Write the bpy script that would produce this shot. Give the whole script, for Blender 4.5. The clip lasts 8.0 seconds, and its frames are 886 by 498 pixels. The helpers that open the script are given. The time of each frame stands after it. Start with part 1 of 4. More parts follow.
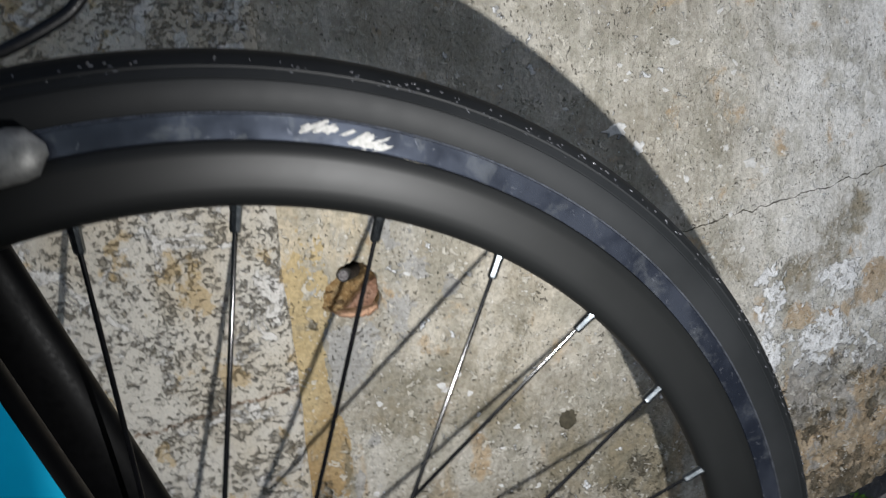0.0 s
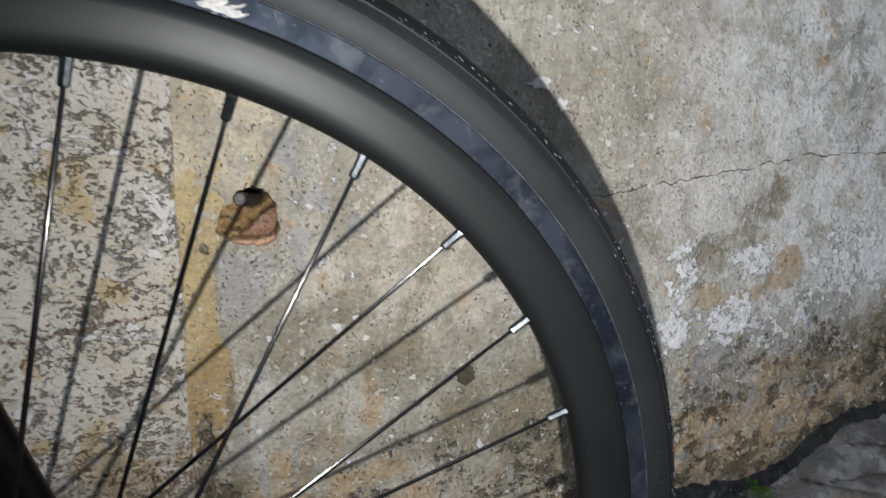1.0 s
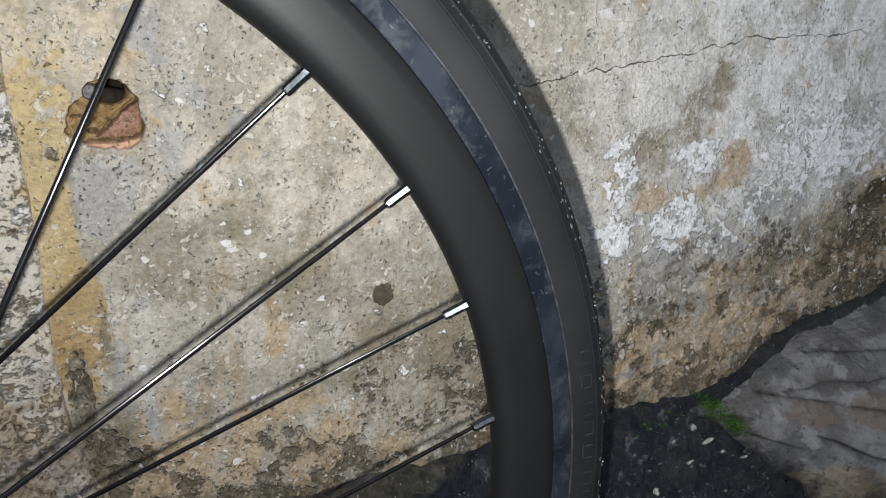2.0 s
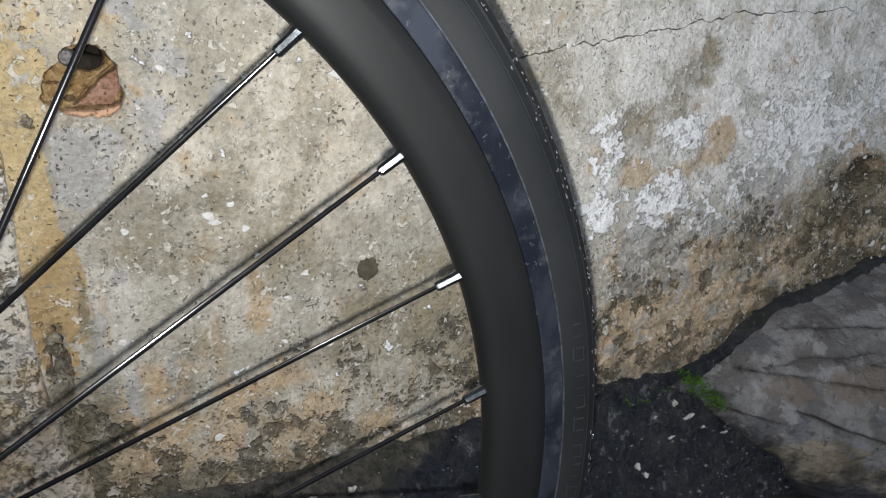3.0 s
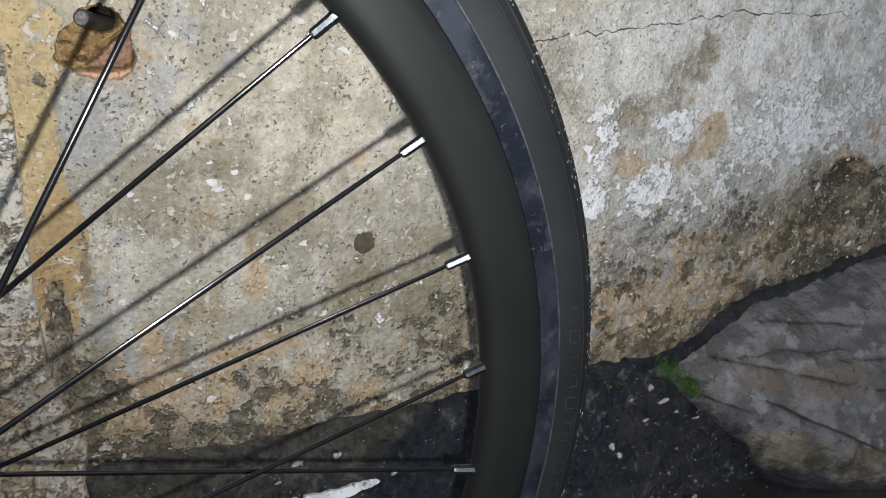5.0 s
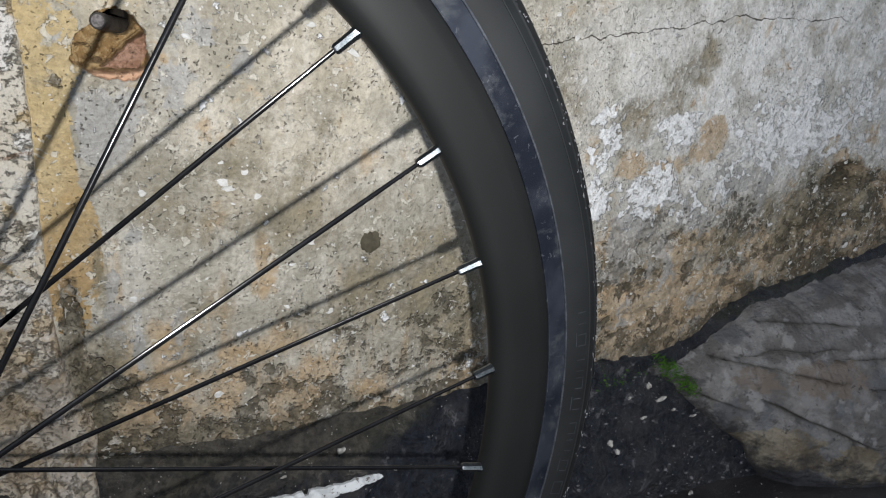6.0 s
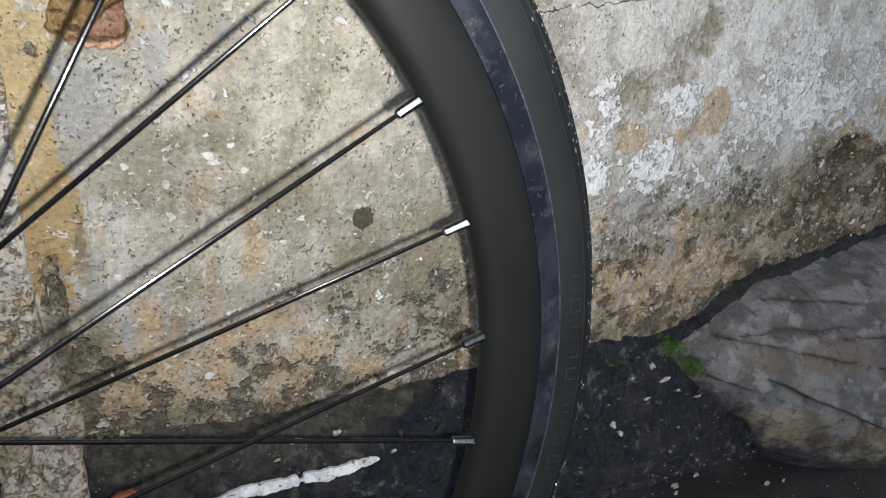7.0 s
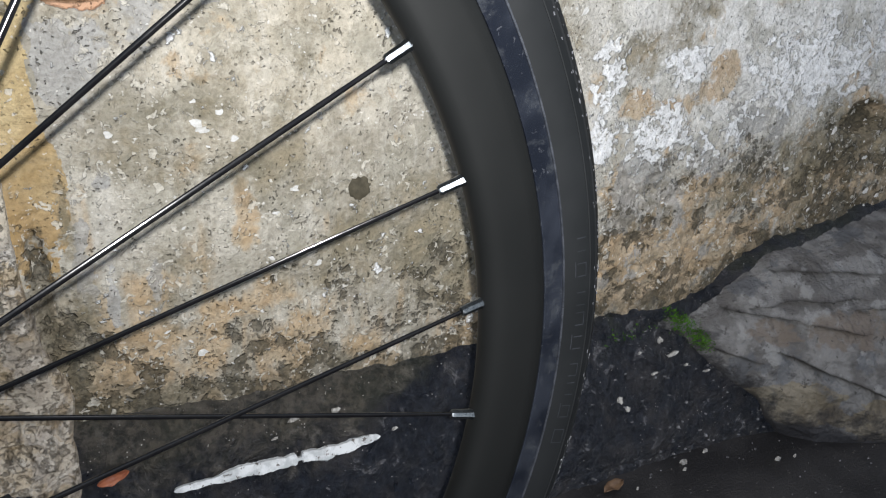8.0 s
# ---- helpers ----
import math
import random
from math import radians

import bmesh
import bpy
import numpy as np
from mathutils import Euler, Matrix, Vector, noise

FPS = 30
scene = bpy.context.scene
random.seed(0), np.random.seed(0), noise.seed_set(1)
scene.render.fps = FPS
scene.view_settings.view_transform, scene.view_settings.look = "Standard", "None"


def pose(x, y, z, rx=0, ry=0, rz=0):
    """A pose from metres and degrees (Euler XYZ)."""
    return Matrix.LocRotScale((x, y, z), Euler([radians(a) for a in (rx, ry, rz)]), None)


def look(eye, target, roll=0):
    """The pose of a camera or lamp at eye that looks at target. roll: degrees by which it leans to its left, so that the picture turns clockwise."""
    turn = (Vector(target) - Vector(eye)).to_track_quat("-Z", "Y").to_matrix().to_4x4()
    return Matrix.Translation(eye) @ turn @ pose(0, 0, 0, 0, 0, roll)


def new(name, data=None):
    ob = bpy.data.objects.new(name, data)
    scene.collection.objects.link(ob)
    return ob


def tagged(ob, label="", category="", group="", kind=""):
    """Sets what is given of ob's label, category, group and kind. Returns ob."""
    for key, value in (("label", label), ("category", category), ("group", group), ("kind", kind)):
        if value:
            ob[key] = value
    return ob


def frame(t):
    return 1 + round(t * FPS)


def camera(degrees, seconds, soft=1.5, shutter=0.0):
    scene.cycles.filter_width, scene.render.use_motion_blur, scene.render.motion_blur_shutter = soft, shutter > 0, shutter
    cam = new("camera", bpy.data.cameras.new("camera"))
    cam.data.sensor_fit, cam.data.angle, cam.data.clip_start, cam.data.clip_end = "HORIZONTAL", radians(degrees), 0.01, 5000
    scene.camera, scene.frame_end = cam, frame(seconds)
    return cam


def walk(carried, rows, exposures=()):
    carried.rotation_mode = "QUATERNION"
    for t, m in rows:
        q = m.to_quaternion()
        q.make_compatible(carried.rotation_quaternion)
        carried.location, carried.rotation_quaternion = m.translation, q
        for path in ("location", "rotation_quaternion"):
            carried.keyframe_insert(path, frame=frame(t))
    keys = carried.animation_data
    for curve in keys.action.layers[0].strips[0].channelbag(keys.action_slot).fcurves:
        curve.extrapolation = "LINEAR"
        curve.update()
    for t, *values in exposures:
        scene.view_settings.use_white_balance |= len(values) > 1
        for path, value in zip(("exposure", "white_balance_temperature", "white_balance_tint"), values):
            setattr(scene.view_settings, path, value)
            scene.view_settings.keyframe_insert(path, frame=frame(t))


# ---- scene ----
cam = camera(59.92, 8.0, soft=1.12, shutter=0.32)
PATH = [
    (0.0, (0.0051, -0.3244, 0.6591), (0.1959, 0.2282, 0.5239), -4.56),
    (0.5, (0.0246, -0.3310, 0.6286), (0.2251, 0.2158, 0.4844), 1.36),
    (1.0, (0.0486, -0.3300, 0.6167), (0.2697, 0.2080, 0.4698), 1.65),
    (1.5, (0.0837, -0.3006, 0.5705), (0.3194, 0.2227, 0.3955), 0.76),
    (2.0, (0.1136, -0.2807, 0.5591), (0.3601, 0.2341, 0.3742), -0.14),
    (2.2, (0.1120, -0.2740, 0.5560), (0.9450, 1.4340, -0.0720), -0.10),
    (3.3, (0.1100, -0.2730, 0.5530), (0.9810, 1.3930, -0.1300), 1.00),
    (3.5, (0.1097, -0.2729, 0.5532), (0.3715, 0.2251, 0.3450), 1.19),
    (4.0, (0.1053, -0.2733, 0.5548), (0.3709, 0.2213, 0.3431), 2.40),
    (4.5, (0.0989, -0.2713, 0.5558), (0.3688, 0.2192, 0.3399), 3.73),
    (4.7, (0.0950, -0.2740, 0.5575), (0.9980, 1.3560, -0.1650), 4.05),
    (5.8, (0.0815, -0.2810, 0.5672), (0.9990, 1.3370, -0.1680), 5.10),
    (6.0, (0.0793, -0.2813, 0.5689), (0.3543, 0.2034, 0.3466), 5.14),
    (6.5, (0.0808, -0.2825, 0.5637), (0.3554, 0.2019, 0.3401), 4.86),
    (7.0, (0.0943, -0.2760, 0.5491), (0.3648, 0.2088, 0.3213), 4.34),
    (7.5, (0.1072, -0.2657, 0.5333), (0.3740, 0.2175, 0.2981), 4.04),
    (8.0, (0.1069, -0.2628, 0.5323), (0.3723, 0.2183, 0.2912), 3.63),
]
walk(cam, [(t, look(eye, target, roll)) for t, eye, target, roll in PATH], exposures=[(0.0, -0.24), (0.5, -0.36), (1.0, -0.38), (1.5, -0.22), (2.0, -0.10), (4.5, -0.09), (6.5, -0.12), (7.5, 0.18), (8.0, 0.18)])

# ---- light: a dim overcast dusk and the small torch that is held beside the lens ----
world = bpy.data.worlds.new("dusk_sky")
scene.world = world
world.use_nodes = True
wt = world.node_tree
sky = wt.nodes.new("ShaderNodeTexSky")
sky.sky_type, sky.sun_disc = "NISHITA", False
sky.sun_elevation, sky.sun_rotation = radians(48), radians(135)
wt.links.new(sky.outputs[0], wt.nodes["Background"].inputs[0])
wt.nodes["Background"].inputs[1].default_value = 0.072

sun = new("sun", bpy.data.lights.new("sun", "SUN"))
sun.data.energy, sun.data.angle, sun.data.color = 0.18, radians(30), (1.0, 0.98, 0.96)
sun.matrix_world = look((4, -4, 5), (0.3, 0.2, 0.3))

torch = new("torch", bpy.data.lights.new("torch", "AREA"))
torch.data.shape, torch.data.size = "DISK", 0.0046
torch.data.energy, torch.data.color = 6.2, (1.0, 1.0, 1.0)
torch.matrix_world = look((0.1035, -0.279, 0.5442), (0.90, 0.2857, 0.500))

# ---- sizes ----
WALL_Y = 0.2857          # face of the wall
HUB = Vector((0, 0, 0.338))
SPOKES = 28


# ---- smooth random fields ----
def field(x, z, size, seed):
    """Value noise between 0 and 1, with features of that size in metres."""
    rng = np.random.RandomState(seed)
    n = 128
    grid = rng.rand(n, n)
    u, v = x / size + 37.3, z / size + 61.7
    iu, iv = np.floor(u).astype(int), np.floor(v).astype(int)
    fu, fv = u - iu, v - iv
    fu, fv = fu * fu * (3 - 2 * fu), fv * fv * (3 - 2 * fv)
    a, b = grid[iu % n, iv % n], grid[(iu + 1) % n, iv % n]
    c, d = grid[iu % n, (iv + 1) % n], grid[(iu + 1) % n, (iv + 1) % n]
    return (a * (1 - fu) + b * fu) * (1 - fv) + (c * (1 - fu) + d * fu) * fv


def fbm(x, z, size, seed, octaves=4):
    x, z = np.asarray(x, float), np.asarray(z, float)
    total, norm = 0, 0
    for k in range(octaves):
        total = total + field(x, z, size / 2 ** k, seed + 17 * k) / 1.7 ** k
        norm += 1 / 1.7 ** k
    return total / norm


def ease(lo, hi, v):
    s = np.clip((np.asarray(v, float) - lo) / (hi - lo), 0, 1)
    return s * s * (3 - 2 * s)


def blob(x, z, cx, cz, rx, rz, wob=0.35, seed=5):
    """A patch with a ragged rim: 1 inside, falling to 0 outside."""
    d = np.hypot((x - cx) / rx, (z - cz) / rz)
    d = d + wob * (fbm(x, z, min(rx, rz) * 0.8, seed, 3) - 0.5) * 2
    return 1 - ease(0.75, 1.25, d)


# ---- materials ----
class Nodes:
    """Short names for shader nodes."""

    def __init__(self, name):
        self.mat = bpy.data.materials.new(name)
        self.mat.use_nodes = True
        self.t = self.mat.node_tree
        self.bsdf = self.t.nodes["Principled BSDF"]
        self.co = self.t.nodes.new("ShaderNodeTexCoord").outputs["Object"]

    def put(self, socket, value):
        if isinstance(value, bpy.types.NodeSocket):
            self.t.links.new(value, socket)
        elif isinstance(value, tuple) and len(value) == 3 and socket.type == "RGBA":
            socket.default_value = (*value, 1)
        else:
            socket.default_value = value

    def noise(self, scale, detail=4.0, rough=0.55, vec=None, distort=0.0):
        n = self.t.nodes.new("ShaderNodeTexNoise")
        self.put(n.inputs["Vector"], vec or self.co)
        self.put(n.inputs["Scale"], scale)
        self.put(n.inputs["Detail"], detail)
        self.put(n.inputs["Roughness"], rough)
        self.put(n.inputs["Distortion"], distort)
        return n.outputs["Fac"]

    def cells(self, scale, vec=None, feature="F1"):
        n = self.t.nodes.new("ShaderNodeTexVoronoi")
        n.feature = feature
        self.put(n.inputs["Vector"], vec or self.co)
        self.put(n.inputs["Scale"], scale)
        return n.outputs["Distance"]

    def scaled(self, x, y, z):
        n = self.t.nodes.new("ShaderNodeMapping")
        self.put(n.inputs["Vector"], self.co)
        n.inputs["Scale"].default_value = (x, y, z)
        return n.outputs[0]

    def warped(self, scale, amount):
        """The place, pushed about by a noise."""
        n = self.t.nodes.new("ShaderNodeTexNoise")
        self.put(n.inputs["Vector"], self.co)
        self.put(n.inputs["Scale"], scale)
        self.put(n.inputs["Detail"], 3.0)
        v = self.t.nodes.new("ShaderNodeVectorMath")
        v.operation = "MULTIPLY_ADD"
        self.t.links.new(n.outputs["Color"], v.inputs[0])
        v.inputs[1].default_value = (amount, amount, amount)
        self.t.links.new(self.co, v.inputs[2])
        return v.outputs[0]

    def m(self, op, a, b=0.0, c=0.0):
        n = self.t.nodes.new("ShaderNodeMath")
        n.operation = op
        for k, v in enumerate((a, b, c)):
            self.put(n.inputs[k], v)
        return n.outputs[0]

    def step(self, v, lo, hi, a=0.0, b=1.0):
        n = self.t.nodes.new("ShaderNodeMapRange")
        n.interpolation_type = "SMOOTHSTEP"
        for k, w in enumerate((v, lo, hi, a, b)):
            self.put(n.inputs[k], w)
        return n.outputs[0]

    def mix(self, fac, a, b, blend="MIX"):
        n = self.t.nodes.new("ShaderNodeMix")
        n.data_type, n.blend_type = "RGBA", blend
        self.put(n.inputs[0], fac)
        self.put(n.inputs[6], a)
        self.put(n.inputs[7], b)
        return n.outputs[2]

    def attr(self, name):
        n = self.t.nodes.new("ShaderNodeAttribute")
        n.attribute_name = name
        s = self.t.nodes.new("ShaderNodeSeparateColor")
        self.t.links.new(n.outputs["Color"], s.inputs[0])
        return s.outputs[0], s.outputs[1], s.outputs[2]

    def axis(self, k):
        s = self.t.nodes.new("ShaderNodeSeparateXYZ")
        self.t.links.new(self.co, s.inputs[0])
        return s.outputs[k]

    def random(self):
        return self.t.nodes.new("ShaderNodeObjectInfo").outputs["Random"]

    def finish(self, color, rough=0.6, metal=0.0, height=None, bump=0.5, dist=0.001, spec=0.5, coat=0.0):
        self.put(self.bsdf.inputs["Base Color"], color)
        self.put(self.bsdf.inputs["Roughness"], rough)
        self.put(self.bsdf.inputs["Metallic"], metal)
        self.put(self.bsdf.inputs["Specular IOR Level"], spec)
        self.put(self.bsdf.inputs["Coat Weight"], coat)
        if height is not None:
            b = self.t.nodes.new("ShaderNodeBump")
            self.put(b.inputs["Strength"], bump)
            self.put(b.inputs["Distance"], dist)
            self.put(b.inputs["Height"], height)
            self.t.links.new(b.outputs[0], self.bsdf.inputs["Normal"])
        return self.mat


def wall_material():
    n = Nodes("weathered_plaster")
    white, olive, dark = n.attr("mask_a")
    slate, ochre, tan = n.attr("mask_b")
    hole, cream, cave = n.attr("mask_c")
    facet, rim, seam = n.attr("mask_d")
    pale, runs, rest = n.attr("mask_e")
    x, z = n.axis(0), n.axis(2)
    big, mid = n.noise(13, 7, 0.62, distort=0.3), n.noise(52, 6, 0.62, distort=0.4)
    fine, grain = n.noise(240, 5, 0.66), n.noise(900, 3, 0.6)
    flake, crisp = n.noise(30, 8, 0.66, distort=0.6), n.noise(105, 5, 0.60, distort=0.5)

    def blend(p, q, w):
        return n.m("ADD", n.m("MULTIPLY", p, 1 - w), n.m("MULTIPLY", q, w))

    def cover(mask, v, soft, gain=3.8):
        """A ragged layer that covers about as much of the surface as its mask says."""
        u = n.m("ADD", n.m("MULTIPLY", n.m("SUBTRACT", v, 0.5), gain), 0.5)
        return n.step(n.m("SUBTRACT", mask, u), -soft, soft)

    c = n.mix(n.step(big, 0.38, 0.62), (0.345, 0.318, 0.264), (0.487, 0.457, 0.395))
    c = n.mix(n.m("MULTIPLY", cream, n.step(mid, 0.3, 0.6, 0.5, 0.95)), c, (0.62, 0.53, 0.385))
    c = n.mix(pale, c, n.mix(n.step(flake, 0.40, 0.60), (0.71, 0.705, 0.69), (0.83, 0.83, 0.82)))
    # vertical run marks
    streak = n.noise(1.0, 6, 0.62, vec=n.scaled(85, 85, 10))
    c = n.mix(n.step(streak, 0.54, 0.70, 0, 0.36), c, (0.27, 0.24, 0.18))
    c = n.mix(n.step(streak, 0.47, 0.34, 0, 0.30), c, (0.68, 0.655, 0.60))
    # thin skin of cream paint, peeling off with crisp rims
    skin_v = blend(n.noise(21, 7, 0.66, distort=0.7), n.noise(75, 5, 0.6, distort=0.5), 0.35)
    loose = n.m("MULTIPLY", rest, n.step(n.noise(11, 4, 0.6), 0.47, 0.57, 0.15, 1.0))
    skin = n.m("MULTIPLY", n.step(skin_v, 0.484, 0.512), loose)
    c = n.mix(n.m("MULTIPLY", skin, 0.50), c, n.mix(pale, (0.58, 0.54, 0.46), (0.78, 0.775, 0.76)))
    # soft grey-olive mottling
    c = n.mix(n.m("MULTIPLY", n.step(blend(n.noise(36, 7, 0.66), n.noise(17, 4, 0.6), 0.4), 0.47, 0.58), 0.50), c, (0.275, 0.26, 0.205))
    # clay-coloured areas, drawn out downwards low on the wall
    trail = n.noise(1.0, 4, 0.55, vec=n.scaled(30, 30, 4))
    tn = n.mix(runs, n.noise(24, 7, 0.66, distort=0.4), trail)
    tl = cover(tan, tn, 0.22)
    c = n.mix(n.m("MULTIPLY", tl, 0.78), c, n.mix(n.step(mid, 0.40, 0.60), (0.48, 0.365, 0.235), (0.42, 0.285, 0.150)))
    # grey cement and bared render
    sl = cover(slate, blend(flake, big, 0.3), 0.08)
    c = n.mix(n.m("MULTIPLY", sl, 0.84), c, n.mix(n.step(mid, 0.38, 0.62), (0.31, 0.305, 0.292), (0.42, 0.414, 0.40)))
    # old ochre coat
    och = n.step(n.m("ADD", ochre, n.m("ADD", n.m("MULTIPLY", n.m("SUBTRACT", flake, 0.5), 1.6), n.m("MULTIPLY", n.m("SUBTRACT", crisp, 0.5), 1.0))), 0.44, 0.50)
    deep = n.step(n.m("ADD", z, n.m("MULTIPLY", n.m("SUBTRACT", big, 0.5), 0.18)), 0.33, 0.42)
    c = n.mix(n.m("MULTIPLY", och, 0.82), c, n.mix(deep, (0.35, 0.22, 0.075), (0.54, 0.41, 0.205)))
    # olive-brown growth
    drip = n.mix(runs, n.noise(25, 6, 0.64, distort=0.5), n.noise(1.0, 5, 0.62, vec=n.scaled(38, 38, 15)))
    haze = cover(n.m("SUBTRACT", olive, 0.03), blend(drip, crisp, 0.3), 0.50)
    c = n.mix(n.m("MULTIPLY", haze, 0.46), c, n.mix(n.step(big, 0.42, 0.58), (0.31, 0.275, 0.205), (0.25, 0.235, 0.185)))
    ol = cover(n.m("SUBTRACT", olive, 0.23), blend(drip, blend(crisp, fine, 0.35), 0.42), 0.48, 4.0)
    c = n.mix(n.m("MULTIPLY", ol, 0.74), c, n.mix(n.step(mid, 0.40, 0.60), (0.27, 0.225, 0.145), (0.165, 0.145, 0.095)))
    # lime-white remnants
    wm = cover(n.m("MULTIPLY", white, 0.78), blend(n.noise(44, 6, 0.66, distort=0.5), crisp, 0.55), 0.10, 4.4)
    c = n.mix(n.m("MULTIPLY", wm, 0.95), c, n.mix(n.step(mid, 0.38, 0.60), (0.76, 0.765, 0.77), (0.88, 0.885, 0.89)))
    # dark mould specks and pockmarks, and painted shade in the crevice beside the coat
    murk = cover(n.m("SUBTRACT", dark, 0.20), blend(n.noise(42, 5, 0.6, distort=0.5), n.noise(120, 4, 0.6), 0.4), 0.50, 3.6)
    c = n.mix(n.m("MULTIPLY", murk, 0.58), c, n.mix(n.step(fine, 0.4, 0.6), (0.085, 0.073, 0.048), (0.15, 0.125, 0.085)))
    pock = n.cells(88, n.warped(120, 0.016))
    pock2 = n.cells(260, n.warped(300, 0.006))
    many = n.m("MULTIPLY", n.step(n.m("SUBTRACT", dark, n.m("MULTIPLY", slate, 0.25)), -0.11, 0.64), n.m("MULTIPLY", n.step(n.noise(40, 4, 0.6), 0.38, 0.58), n.step(n.m("ADD", n.noise(15, 4, 0.62), n.m("MULTIPLY", dark, 0.22)), 0.46, 0.64)))
    wide = n.m("MULTIPLY", many, n.m("ADD", 0.12, n.m("MULTIPLY", n.noise(50, 3, 0.6), 1.35)))
    bl = n.step(n.m("SUBTRACT", pock, wide), -0.12, 0.09, 1.0, 0.0)
    bl = n.m("MULTIPLY", n.m("MAXIMUM", bl, n.step(n.m("SUBTRACT", pock2, wide), -0.12, 0.05, 0.7, 0.0)), n.step(many, 0.03, 0.14))
    c = n.mix(n.m("MULTIPLY", bl, 0.76), c, n.mix(n.step(fine, 0.4, 0.6), (0.036, 0.032, 0.022), (0.090, 0.076, 0.050)))
    # small curled flakes, paler than their ground
    chips = n.m("MULTIPLY", n.m("SUBTRACT", 1.0, n.m("MULTIPLY", pale, 0.55)), n.step(n.noise(135, 3, 0.55, distort=0.9), 0.585, 0.602))
    chips = n.m("MULTIPLY", chips, n.step(n.noise(26, 5, 0.62), 0.45, 0.55))
    c = n.mix(n.m("MULTIPLY", chips, 0.75), c, n.mix(pale, (0.62, 0.585, 0.51), (0.80, 0.80, 0.79)))
    # pores, grit and pale specks
    pit = n.m("MULTIPLY", n.step(n.noise(330, 2, 0.5), 0.62, 0.70), n.step(n.noise(60, 5, 0.6), 0.46, 0.58))
    c = n.mix(n.m("MULTIPLY", pit, 0.60), c, (0.09, 0.08, 0.055))
    dots = n.m("MULTIPLY", n.step(n.noise(230, 2, 0.5), 0.65, 0.70), n.step(n.noise(44, 5, 0.6), 0.46, 0.58))
    c = n.mix(n.m("MULTIPLY", dots, 0.7), c, (0.74, 0.72, 0.68))
    c = n.mix(1.0, c, n.mix(n.step(fine, 0.30, 0.70), (0.82, 0.815, 0.805), (1.12, 1.12, 1.12)), "MULTIPLY")
    c = n.mix(n.step(grain, 0.52, 0.74, 0.0, 0.26), c, (0.17, 0.15, 0.12))
    # hairline crack
    run = n.m("MULTIPLY", n.m("SUBTRACT", n.m("MINIMUM", n.m("MAXIMUM", x, 0.46), 0.735), 0.46), 0.125)
    wig = n.noise(1.0, 4, 0.55, vec=n.scaled(26, 0, 0))
    line = n.m("ADD", n.m("ADD", run, 0.490), n.m("MULTIPLY", n.m("SUBTRACT", wig, 0.5), 0.030))
    gap = n.m("ABSOLUTE", n.m("SUBTRACT", z, line))
    slit = n.step(n.noise(60, 3), 0.35, 0.65, 0.0002, 0.0009)
    crack = n.m("MULTIPLY", n.m("LESS_THAN", gap, slit), n.m("MULTIPLY", n.step(x, 0.44, 0.47), n.step(x, 0.86, 0.90, 1.0, 0.0)))
    c = n.mix(n.m("MULTIPLY", crack, 0.9), c, (0.05, 0.042, 0.03))
    # broken brick inside the hole
    bn = n.noise(95, 7, 0.70, distort=0.8)
    brick = n.mix(n.step(bn, 0.42, 0.56), (0.25, 0.155, 0.065), (0.40, 0.285, 0.145))
    brick = n.mix(facet, brick, n.mix(n.step(bn, 0.42, 0.56), (0.25, 0.135, 0.085), (0.36, 0.215, 0.15)))
    brick = n.mix(rim, brick, (0.55, 0.34, 0.22))
    brick = n.mix(n.step(n.noise(170, 5, 0.65), 0.55, 0.66, 0, 0.6), brick, (0.12, 0.07, 0.035))
    # shade of the crevices and the bore, painted into the brick's colour
    brick = n.mix(n.m("MULTIPLY", seam, 0.75), brick, (0.06, 0.035, 0.02))
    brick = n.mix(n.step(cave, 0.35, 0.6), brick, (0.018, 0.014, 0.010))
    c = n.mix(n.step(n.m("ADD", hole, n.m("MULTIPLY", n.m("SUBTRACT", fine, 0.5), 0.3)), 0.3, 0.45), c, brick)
    h = n.m("ADD", n.m("MULTIPLY", wm, 0.55), n.m("ADD", n.m("MULTIPLY", mid, 1.0), n.m("MULTIPLY", fine, 0.42)))
    h = n.m("ADD", h, n.m("ADD", n.m("MULTIPLY", skin, 0.12), n.m("MULTIPLY", chips, 0.55)))
    h = n.m("SUBTRACT", h, n.m("ADD", n.m("MULTIPLY", pit, 0.8), n.m("MULTIPLY", bl, 0.7)))
    h = n.m("SUBTRACT", h, n.m("ADD", n.m("MULTIPLY", ol, 0.25), n.m("MULTIPLY", crack, 1.2)))
    return n.finish(c, n.step(bl, 0, 1, 0.86, 0.72), 0, h, 1.0, 0.0034, spec=0.3)


